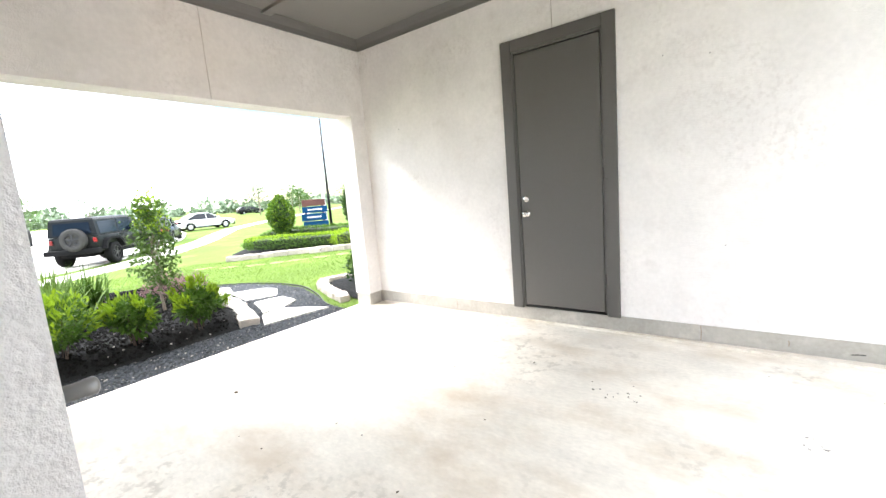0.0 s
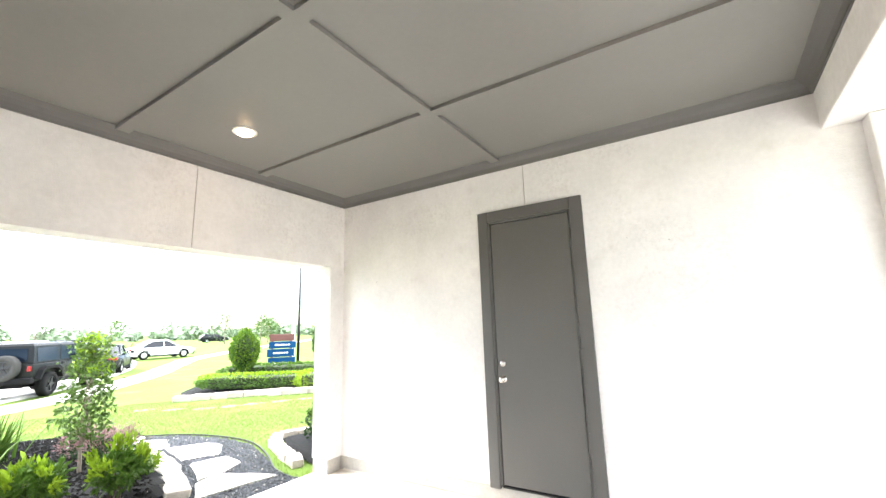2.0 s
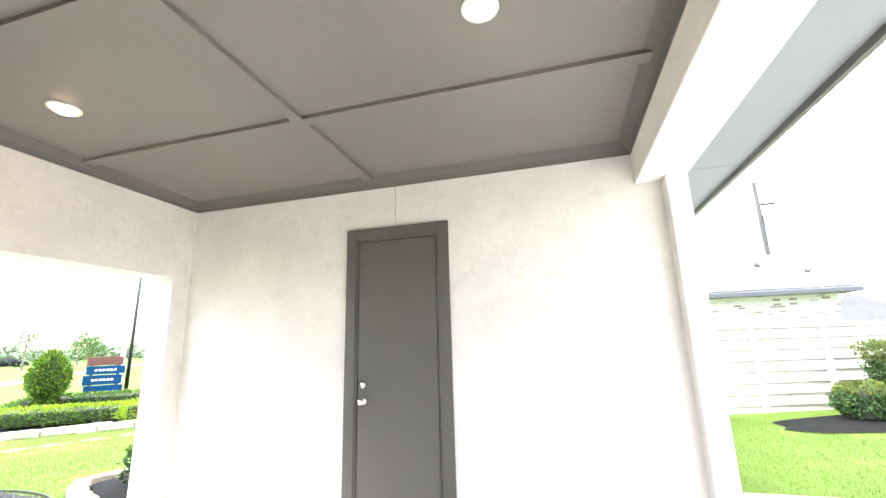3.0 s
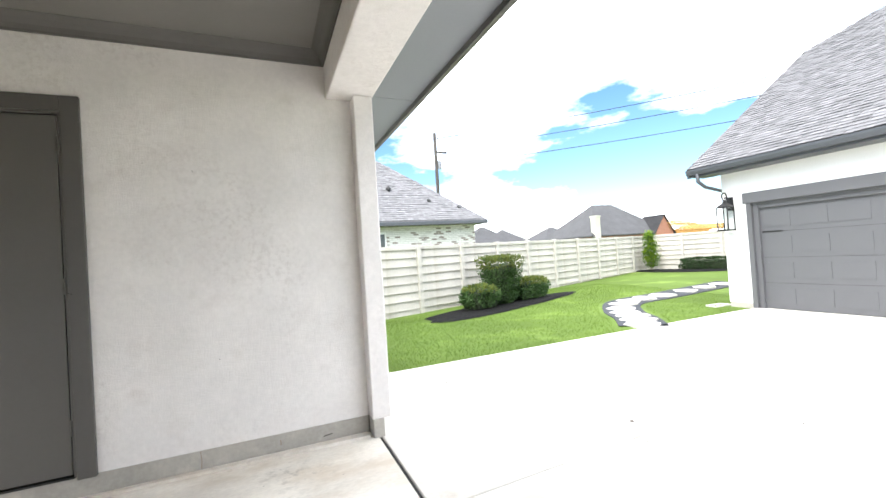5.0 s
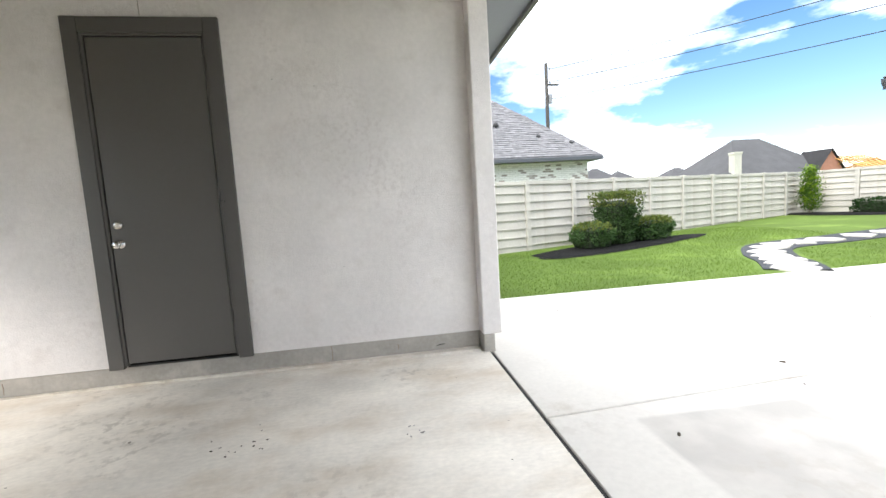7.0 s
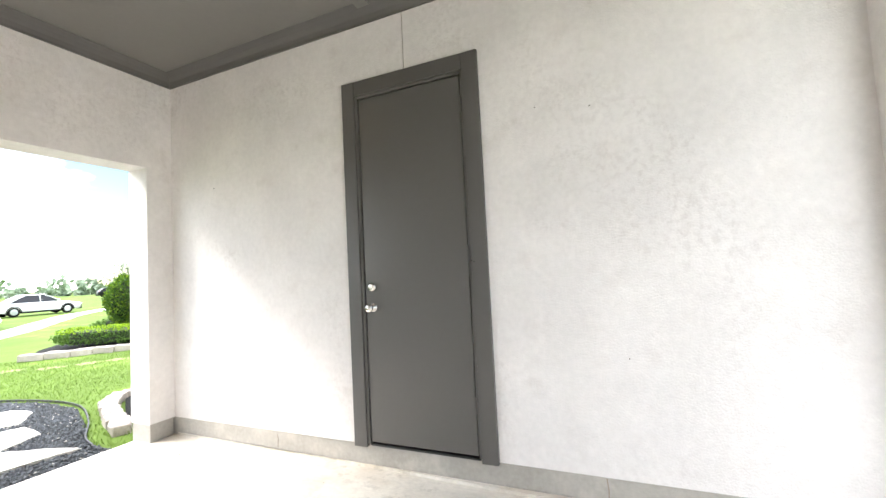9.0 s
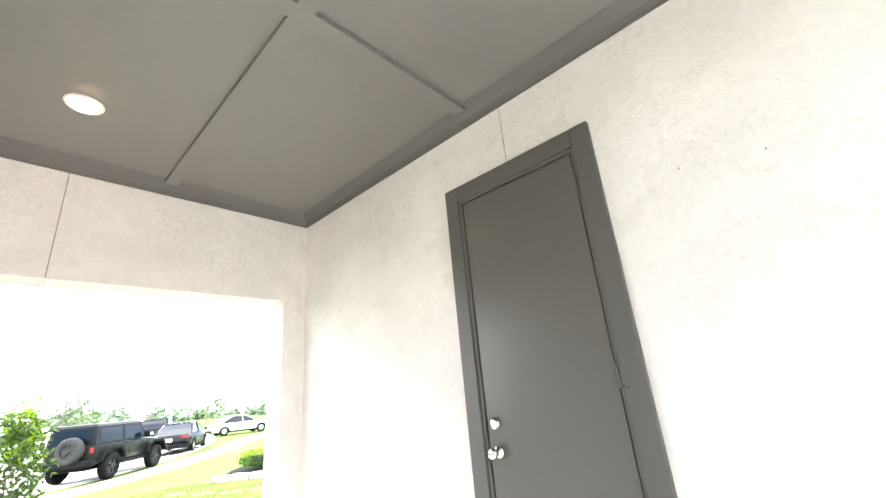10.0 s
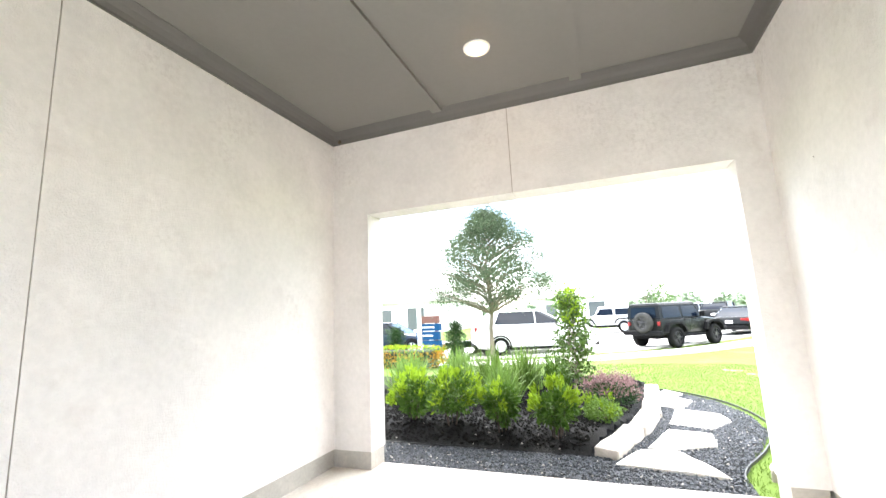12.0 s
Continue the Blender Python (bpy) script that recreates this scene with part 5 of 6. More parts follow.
for outline in ([(-4.46, 2.32), (-4.89, 2.54), (-4.96, 2.83), (-4.64, 3.02), (-4.32, 3.15)], [(-5.0, 2.62), (-5.68, 2.88), (-5.58, 3.28), (-5.17, 3.23), (-4.99, 2.9)],
                [(-6.0, 2.93), (-6.83, 3.11), (-6.58, 3.54), (-6.24, 3.6), (-5.84, 3.34)], [(-7.1, 2.92), (-7.95, 3.06), (-7.5, 3.42), (-6.9, 3.2)], [(-8.15, 3.05), (-8.5, 3.15), (-8.2, 3.4), (-7.95, 3.3)]):
    cut_stone(outline)


def rough_block(length, depth, height, seed):
    r = random.Random(seed)
    bm = bmesh.new()
    nx = 4
    vv = [[[bm.verts.new((length * (i / nx - 0.5) + r.uniform(-0.012, 0.012), depth * (j - 0.5) + r.uniform(-0.018, 0.018), height * k + r.uniform(-0.012, 0.012) * k)) for k in (0, 1)] for j in (0, 1)] for i in range(nx + 1)]
    for i in range(nx):
        a, b = vv[i], vv[i + 1]
        bm.faces.new((a[0][1], b[0][1], b[1][1], a[1][1]))
        bm.faces.new((a[0][0], b[0][0], b[0][1], a[0][1]))
        bm.faces.new((a[1][1], b[1][1], b[1][0], a[1][0]))
        bm.faces.new((a[1][0], b[1][0], b[0][0], a[0][0]))
    for a, s in ((vv[0], 1), (vv[-1], -1)):
        bm.faces.new((a[0][0], a[0][1], a[1][1], a[1][0]))
    bmesh.ops.recalc_face_normals(bm, faces=bm.faces[:])
    bmesh.ops.bevel(bm, geom=bm.edges[:], offset=0.012, segments=1, affect="EDGES")
    return bm


def block_row(label, pts, length, depth, height, z_up, seed, group, mat=M_BLOCK):
    """A low garden wall of separate rough limestone blocks."""
    row = thing("stone_edging", label, "stone edging", (0, 0, 0), group=group)
    P = [Vector(p) for p in pts]
    i = 0
    for a, b in zip(P, P[1:]):
        n = max(1, round((b - a).length / length))
        for k in range(n):
            c = a.lerp(b, (k + 0.5) / n)
            ang = math.degrees(math.atan2((b - a).y, (b - a).x))
            bm = rough_block((b - a).length / n - 0.012, depth, height, seed + i)
            bm.transform(pose(c.x, c.y, ground_z(c.x, c.y) + z_up, random.uniform(-1.5, 1.5), random.uniform(-1.5, 1.5), ang + random.uniform(-2, 2)))
            part("block", bm, mat, row)
            i += 1
    return row


block_row("row of rough pale limestone blocks edging the bed", [(-4.62, 2.24), (-5.45, 2.53), (-6.35, 2.79), (-7.4, 2.88), (-8.5, 2.98)], 0.82, 0.21, 0.115, 0.0, 20, "garden stone edging")
block_row("low pale limestone block edging round a small bed", [(-4.4, 3.5), (-4.97, 3.72), (-5.55, 3.97), (-5.88, 4.3), (-5.65, 4.8), (-4.9, 5.0)], 0.34, 0.17, 0.11, -0.02, 40, "garden stone edging", M_BLOCK_BROWN)
flat_patch("mulch_bed", [(-4.05, 3.55), (-4.9, 3.8), (-5.72, 4.25), (-5.5, 4.8), (-4.05, 5.0)][::-1], 0.07, M_MULCH, "small black mulch bed at the house corner", "flower bed")
shrub("small_shrub", "small sparse green shrub in a stone-edged bed", (-5.0, 4.35, -0.05), (0.26, 0.26, 0.3), 500, 0.07, (M_DLEAF, M_PLEAF), tips=0.2)
for a, b in zip((0, 1), (1, 0)):
    block_row("stacked pale limestone block wall of the sign bed", [(-13.1, 6.1), (-12.3, 6.75), (-11.3, 7.6), (-10.6, 8.1)] if a == 0 else [(-10.9, 7.6), (-10.0, 8.25), (-8.6, 9.0)], 0.42, 0.25, 0.16, 0.0, 60 + 20 * a, "sign bed blocks", M_BLOCK_BROWN)
flat_patch("mulch_bed", [(-13.1, 6.2), (-11.3, 7.7), (-10.0, 8.4), (-8.6, 9.2), (-9.5, 13), (-15, 14.5), (-18.5, 12.5), (-17.5, 9.5), (-15.0, 7.2)], 0.12, M_MULCH, "raised black mulch bed round the street sign", "flower bed")
clipped("clipped_hedge", "low clipped yellow-green hedge round the sign bed", (-12.35, 8.15, -0.15), (3.5, 0.8, 0.38), 5200, 0.07, M_PLEAF, 32, "sign bed hedges", tip=M_YLEAF, power=7)
clipped("clipped_hedge", "low clipped bright yellow hedge beside the sign", (-10.0, 9.0, -0.12), (1.8, 1.0, 0.45), 2600, 0.07, M_YLEAF, 32, "sign bed hedges", tip=M_YLEAF, power=7)
clipped("hedge_backing", "low green hedge behind the clipped hedge", (-14.6, 10.6, -0.15), (4.4, 1.2, 0.42), 3600, 0.09, M_PLEAF, 35, "sign bed hedges", power=3)
topiary("cone_bush", "dense egg-shaped green topiary bush on a short trunk", (-15.0, 9.35, -0.2), (0.98, 0.98, 1.5), 0.35, 3600, 0.1, (M_PLEAF, M_YLEAF))
topiary("cone_bush", "slim dark green bush beside the lamp post", (-15.9, 13.9, -0.2), (0.9, 0.9, 2.0), 0.2, 3000, 0.1, (M_DLEAF, M_PLEAF))

# pale patches of the lawn, as thin plates flush with the grass
M_PALE_PATCH = surface("pale_lawn_patch", (0.27, 0.27, 0.13), 0.95, vary=0.3, big=6, fine=40, bump=0.5, alt=(0.13, 0.18, 0.03), alt_at=(0.45, 0.6), alt_scale=9)
pads = thing("lawn_pads", "row of thin pale patches in the lawn", "stepping stones")
for i, (px, py) in enumerate(((-12.3, 5.1), (-11.4, 5.35), (-10.6, 5.65), (-10.15, 6.1), (-9.8, 6.45), (-9.4, 6.95), (-9.0, 7.4))):
    flagstone(px, py, 0.33, 0.2, 40, ground_z(px, py) - 0.015, 90 + i, pads, 0.02).data.materials[0] = M_PALE_PATCH

# ---- planting in the bed ----
for i, (sx, sy, r, h) in enumerate(((-5.1, 0.1, 0.24, 0.2), (-4.98, 0.64, 0.31, 0.24), (-4.93, 1.22, 0.21, 0.2), (-4.88, 1.8, 0.23, 0.19), (-5.9, -0.3, 0.22, 0.18))):
    shrub("garden_shrub", "leafy green shrub with bright yellow-green new growth in mulch", (sx, sy, 0.07), (r, r, h), 1700, 0.068, (M_PLEAF, M_YLEAF), "bed shrubs", 0.4, leggy=0.08)
shrub("garden_shrub", "low pale green shrub beside the stone edging", (-5.5, 2.2, 0.04), (0.24, 0.24, 0.13), 1500, 0.045, (M_STRAP, M_YLEAF), "bed shrubs", 0.3)
for sx, sy in ((-6.52, 2.36), (-6.95, 2.3)):
    shrub("heather", "dusky pink flowering heather mound", (sx, sy, 0.0), (0.33, 0.33, 0.17), 2600, 0.04, (M_DLEAF, M_PINK), "heather mounds", 0.62)
for sx, sy, le, nn, mt in ((-6.7, 0.1, 0.66, 300, M_STRAP), (-7.0, 0.55, 0.74, 300, M_STRAP), (-7.5, 1.0, 0.74, 280, M_STRAP), (-6.4, -0.6, 0.66, 280, M_STRAP), (-7.3, -1.0, 0.68, 260, M_STRAP), (-7.7, -0.2, 0.7, 240, M_STRAP), (-6.3, 0.9, 0.6, 220, M_STRAP), (-7.9, 1.5, 0.6, 160, M_PLEAF)):
    strap_clump("strap_leaf_clump", "clump of long arching green strap leaves", (sx, sy, 0.04), nn, le * 1.08, 0.013, mt, "strap leaf clumps")
limb_tree("young_holly", "slender young holly with yellow-green top growth", (-6.2, 1.93, 0.03), 1.5, 0.4, (0.29, 0.29, 0.14), 40, 46, 0.066, M_HOLLY, 0.02, tip=M_YLEAF, tip_from=0.6, cone=0.22)
limb_tree("young_oak", "young live oak with an open grey-green crown", (-12.8, -0.9, -0.3), 4.75, 2.0, (1.95, 1.95, 0.46), 125, 470, 0.06, M_OLEAF, 0.075, cone=0.5)

# ---- far bed on the south side ----
clipped("clipped_hedge", "low clipped yellow and orange hedge by the street", (-13.0, -4.2, -0.3), (0.9, 3.2, 0.62), 3600, 0.08, M_ORANGE, 0, tip=M_YLEAF, power=6)
limb_tree("column_shrub", "dark narrow column shrub by the street", (-13.3, -2.25, -0.3), 1.35, 0.15, (0.26, 0.26, 0.26), 22, 170, 0.07, M_DLEAF, 0.03, group="column shrubs")
limb_tree("column_shrub", "dark narrow column shrub by the street", (-13.8, -4.7, -0.3), 1.2, 0.15, (0.26, 0.26, 0.26), 20, 170, 0.07, M_DLEAF, 0.03, group="column shrubs")
solid("white_post", boxes((-14.25, -14.13, -4.0, -3.88, -0.5, 1.75), (-14.28, -14.10, -4.03, -3.85, 1.75, 1.82), bevel=0.01), M_WHITE, "square white painted wooden post", "post")

M_SIGN = surface("sign_blue", (0.005, 0.045, 0.12), 0.6, vary=0.05, bump=0, spec=0.1)
M_SIGNTOP = surface("sign_brown", (0.10, 0.035, 0.025), 0.6, vary=0.1, bump=0)
sign = thing("street_sign", "stacked blue sign panels with brown top on posts", "sign", (-15.6, 11.4, -0.2), 52, "street signs")
part("post", boxes((-0.42, -0.32, -0.05, 0.05, -0.2, 1.5)), M_SIGNTOP, sign)
part("post", boxes((0.32, 0.42, -0.05, 0.05, -0.2, 1.5)), M_SIGNTOP, sign)
part("top_panel", boxes((-0.5, 0.5, -0.09, 0.09, 1.33, 1.62), bevel=0.01), M_SIGNTOP, sign, "dark brown top panel")
for k, (z0, z1, off) in enumerate(((1.03, 1.31, 0.03), (0.68, 1.0, -0.03), (0.2, 0.65, 0.02))):
    pn = part("panel", boxes((-0.54 + off, 0.54 + off, -0.1, 0.1, z0, z1), bevel=0.01), M_SIGN, sign, "blue panel")
    for q in range(6):
        lx0 = -0.3 + 0.105 * q + off
        part("letter_bar", boxes((lx0, lx0 + 0.07, -0.106, -0.098, (z0 + z1) / 2 - 0.03, (z0 + z1) / 2 + 0.035)), M_WHITE, pn, "white lettering mark")
    if k == 2:
        part("letter_bar", boxes((-0.25 + off, 0.25 + off, -0.106, -0.098, z0 + 0.07, z0 + 0.1)), M_WHITE, pn, "white lettering mark")
copy_thing(sign, pose(-16.0, -4.35, -0.3, 0, 0, 78))
lp = thing("lamp_post", "tall thin dark metal lamp post", "lamp post", (-15.6, 12.25, -0.3))
part("pole", tube([(0, 0, -0.2), (0, 0, 3), (0, 0, 6.2)], [0.07, 0.055, 0.045], 10), M_BLACK, lp, smooth=True)
part("base", lathe([(0.12, 0), (0.12, 0.2), (0.08, 0.35)], 12), M_BLACK, lp, smooth=True)
solid("white_post", boxes((-17.2, -17.08, 13.1, 13.22, -0.5, 2.7), bevel=0.01), M_WHITE, "square white painted wooden post", "post")

# ---- parked vehicles ----
M_TYRE = surface("tyre_rubber", (0.008, 0.008, 0.008), 0.85, vary=0.15, big=8, spec=0.1)
M_TYRE_DUSTY = surface("dusty_tyre", (0.045, 0.044, 0.042), 0.9, vary=0.2, big=6, spec=0.1)
M_RIM = surface("alloy_rim", (0.55, 0.56, 0.58), 0.3, metal=0.8, vary=0.05, bump=0)
M_RIMD = surface("dark_rim", (0.02, 0.02, 0.022), 0.4, metal=0.4, vary=0.05, bump=0)
M_CARGLASS = surface("tinted_car_glass", (0.004, 0.007, 0.013), 0.06, vary=0.05, bump=0, spec=0.22)
M_RED = surface("tail_light_red", (0.22, 0.008, 0.008), 0.3, vary=0.05, bump=0)
M_CLEARL = surface("head_light", (0.75, 0.76, 0.78), 0.12, vary=0.05, bump=0)
M_PLASTIC = surface("black_trim_plastic", (0.007, 0.007, 0.0075), 0.7, vary=0.1, spec=0.1)


def car_paint(name, c):
    return surface(name, c, 0.28, vary=0.03, big=0.8, bump=0, coat=0.0, spec=0.5 if max(c) > 0.2 else 0.12)


P_WHITE, P_SILVER = car_paint("paint_white", (0.78, 0.78, 0.78)), car_paint("paint_silver", (0.42, 0.45, 0.48))
P_DARK, P_JEEP, P_BLUE = car_paint("paint_charcoal", (0.010, 0.011, 0.012)), car_paint("paint_black_olive", (0.013, 0.014, 0.013)), car_paint("paint_navy", (0.012, 0.02, 0.035))


def wheel(parent, x, y, r, w, rim_mat, spokes=7):
    side = 1 if y > 0 else -1
    m = pose(x, y, r, -90 * side, 0, 0)
    ty = part("wheel", lathe([(r * 0.6, -w / 2), (r * 0.9, -w / 2), (r, -w * 0.36), (r, w * 0.36), (r * 0.9, w / 2), (r * 0.62, w / 2), (r * 0.58, w * 0.1)], 24, m), M_TYRE, parent, "black rubber tyre", True)
    bms = [lathe([(r * 0.62, w * 0.2), (r * 0.64, w * 0.44), (r * 0.56, w * 0.46), (r * 0.55, w * 0.26)], 24, m), lathe([(r * 0.16, w * 0.3), (r * 0.15, w * 0.44), (r * 0.05, w * 0.45)], 12, m)]
    for k in range(spokes):
        b = boxes((r * 0.1, r * 0.58, -r * 0.06, r * 0.06, w * 0.3, w * 0.42))
        b.transform(m @ pose(0, 0, 0, 0, 0, 360 * k / spokes))
        bms.append(b)
    part("rim", merge(*bms), rim_mat, ty, "spoked alloy rim")


def arch_ring(r0, r1, d, m, flip=1, n=24):
    """A flat half ring round a wheel opening."""
    bm = bmesh.new()
    rings = []
    for i in range(n + 1):
        a = math.pi * (-0.08 + 1.16 * i / n)
        ca, sa = math.cos(a), math.sin(a)
        rings.append([bm.verts.new((r * ca, flip * r * sa, z)) for r, z in ((r0, -d), (r1, -d), (r1, d), (r0, d))])
    for a, b in zip(rings, rings[1:]):
        for k in range(4):
            bm.faces.new((a[k], a[(k + 1) % 4], b[(k + 1) % 4], b[k]))
    bm.transform(m)
    return bm


def loft(sections):
    """A skin over closed outlines of equal length."""
    bm = bmesh.new()
    rings = [[bm.verts.new(p) for p in s] for s in sections]
    n = len(rings[0])
    for a, b in zip(rings, rings[1:]):
        for i in range(n):
            bm.faces.new((a[i], a[(i + 1) % n], b[(i + 1) % n], b[i]))
    bm.faces.new(rings[0][::-1])
    bm.faces.new(rings[-1])
    return bm


def car(label, at, turn, paint, shape="sedan", length=4.8, width=1.84, height=1.46, group="parked cars"):
    """A road car: lofted lower body with wheel openings, glasshouse, roof, lamps, bumpers, plate and wheels."""
    c = thing("car", label, "car", at, turn, group)
    L, W, H = length / 2, width / 2, height
    belt = H * (0.64 if shape == "sedan" else 0.69)
    tail = belt * (0.98 if shape == "sedan" else 1.02)
    r = 0.33 if shape == "sedan" else 0.36
    wx = L * 0.6
    stations = [(-L, 0.86, 0.42, tail * 0.8), (-L + 0.12, 0.95, 0.3, tail), (-L + 0.6, 1.0, 0.24, tail * 1.01), (-0.2, 1.0, 0.22, belt), (L * 0.45, 1.0, 0.22, belt * 0.98), (L * 0.62, 0.99, 0.24, belt * 0.9), (L - 0.25, 0.93, 0.27, belt * 0.78), (L, 0.72, 0.38, belt * 0.64)]
    secs = []
    for x, k, z0, z1 in stations:
        w = W * k
        secs.append([(x, -w * 0.9, z0), (x, -w, z0 + 0.16), (x, -w, z1 - 0.22), (x, -w * 0.95, z1 - 0.07), (x, -w * 0.84, z1), (x, w * 0.84, z1), (x, w * 0.95, z1 - 0.07), (x, w, z1 - 0.22), (x, w, z0 + 0.16), (x, w * 0.9, z0)])
    part("body", loft(secs), paint, c, "painted body", True)
    if shape == "sedan":
        roof_x, base_x = (-L * 0.36, L * 0.12), (-L * 0.74, L * 0.48)
    else:
        roof_x, base_x = (-L * 0.7, L * 0.1), (-L * 0.95, L * 0.46)
    gl = []
    for t in (0.0, 0.5, 1.0):
        z = belt - 0.02 + (H - 0.05 - belt) * t
        w = W * (0.9 - 0.17 * t)
        a, b = base_x[0] + (roof_x[0] - base_x[0]) * t ** 1.15, base_x[1] + (roof_x[1] - base_x[1]) * t ** 1.1
        gl.append([(a, -w * 0.93, z), (a + 0.12, -w, z), (b - 0.25, -w, z), (b, -w * 0.85, z), (b, w * 0.85, z), (b - 0.25, w, z), (a + 0.12, w, z), (a, w * 0.93, z)])
    part("glasshouse", loft(gl), M_CARGLASS, c, "tinted windows")
    rw = W * 0.74
    rs = []
    for t, z in ((0, H - 0.055), (0.5, H - 0.02), (1.0, H)):
        s = 1 - 0.1 * t
        a, b = roof_x[0] * 1.02 + 0.06 * t, roof_x[1] + 0.03 - 0.1 * t
        rs.append([(a, -rw * s * 0.9, z), (a + 0.2, -rw * s, z), (b - 0.2, -rw * s, z), (b, -rw * s * 0.85, z), (b, rw * s * 0.85, z), (b - 0.2, rw * s, z), (a + 0.2, rw * s, z), (a, rw * s * 0.9, z)])
    part("roof", loft(rs), paint, c, "painted roof panel", True)
    for s in (-1, 1):
        for xb, xt in ((base_x[0] + 0.1, roof_x[0] + 0.05), (-0.05, -0.05), (base_x[1] - 0.12, roof_x[1] - 0.08)):
            part("pillar", tube([(xb, s * W * 0.9, belt - 0.02), ((xb + xt) / 2, s * W * 0.825, (belt + H) / 2), (xt, s * W * 0.735, H - 0.05)], 0.024, 6), paint, c)
        if shape != "sedan":
            q0, q1 = base_x[0] + 0.04, roof_x[0] - 0.02
            part("rear_quarter", loft([[(x0_, s * W * (0.905 - 0.17 * t) + s * o, z_) for x0_, z_, t in ((q0, belt - 0.03, 0), (q0 + 0.62, belt - 0.03, 0), (q1 + 0.3, H - 0.06, 1), (q1 + 0.02, H - 0.06, 1))] for o in (-0.02, 0.008)]), paint, c, "painted rear quarter panel")
        part("mirror", loft([[(base_x[1] - 0.35 + dx, s * (W + 0.02 + dy), belt + dz) for dx, dz in ((0, 0), (0.12, 0), (0.12, 0.13), (0, 0.13))] for dy in (0, 0.16)]), paint, c)
        part("tail_light", boxes((-L + 0.01, -L + 0.2, s * W * 0.72 - 0.19, s * W * 0.72 + 0.17, tail * 0.78, tail * 0.93), bevel=0.02), M_RED, c, "red tail light")
        part("headlight", boxes((L - 0.28, L - 0.04, s * W * 0.66 - 0.17, s * W * 0.66 + 0.14, belt * 0.6, belt * 0.73), bevel=0.02), M_CLEARL, c, "clear headlight")
        part("sill", boxes((-wx + r, wx - r, s * W * 0.97 - 0.03, s * W * 0.97 + 0.03, 0.2, 0.3), bevel=0.01), M_PLASTIC, c)
        for x in (-wx, wx):
            arch = arch_ring(r * 1.03, r * 1.2, 0.05, pose(x, s * (W - 0.03), r, -90 * s, 0, 0), -s)
            part("wheel_arch", arch, M_PLASTIC, c)
            wheel(c, x, s * (W - 0.09), r, 0.22, M_RIM)
    part("rear_bumper", boxes((-L - 0.03, -L + 0.25, -W * 0.85, W * 0.85, 0.28, 0.46), bevel=0.03), M_PLASTIC, c)
    part("front_bumper", boxes((L - 0.2, L + 0.01, -W * 0.7, W * 0.7, 0.22, 0.38), bevel=0.03), M_PLASTIC, c)
    part("number_plate", boxes((-L - 0.02, -L + 0.05, -0.16, 0.16, tail * 0.66, tail * 0.66 + 0.15)), M_WHITE, c, "white number plate")
    return c


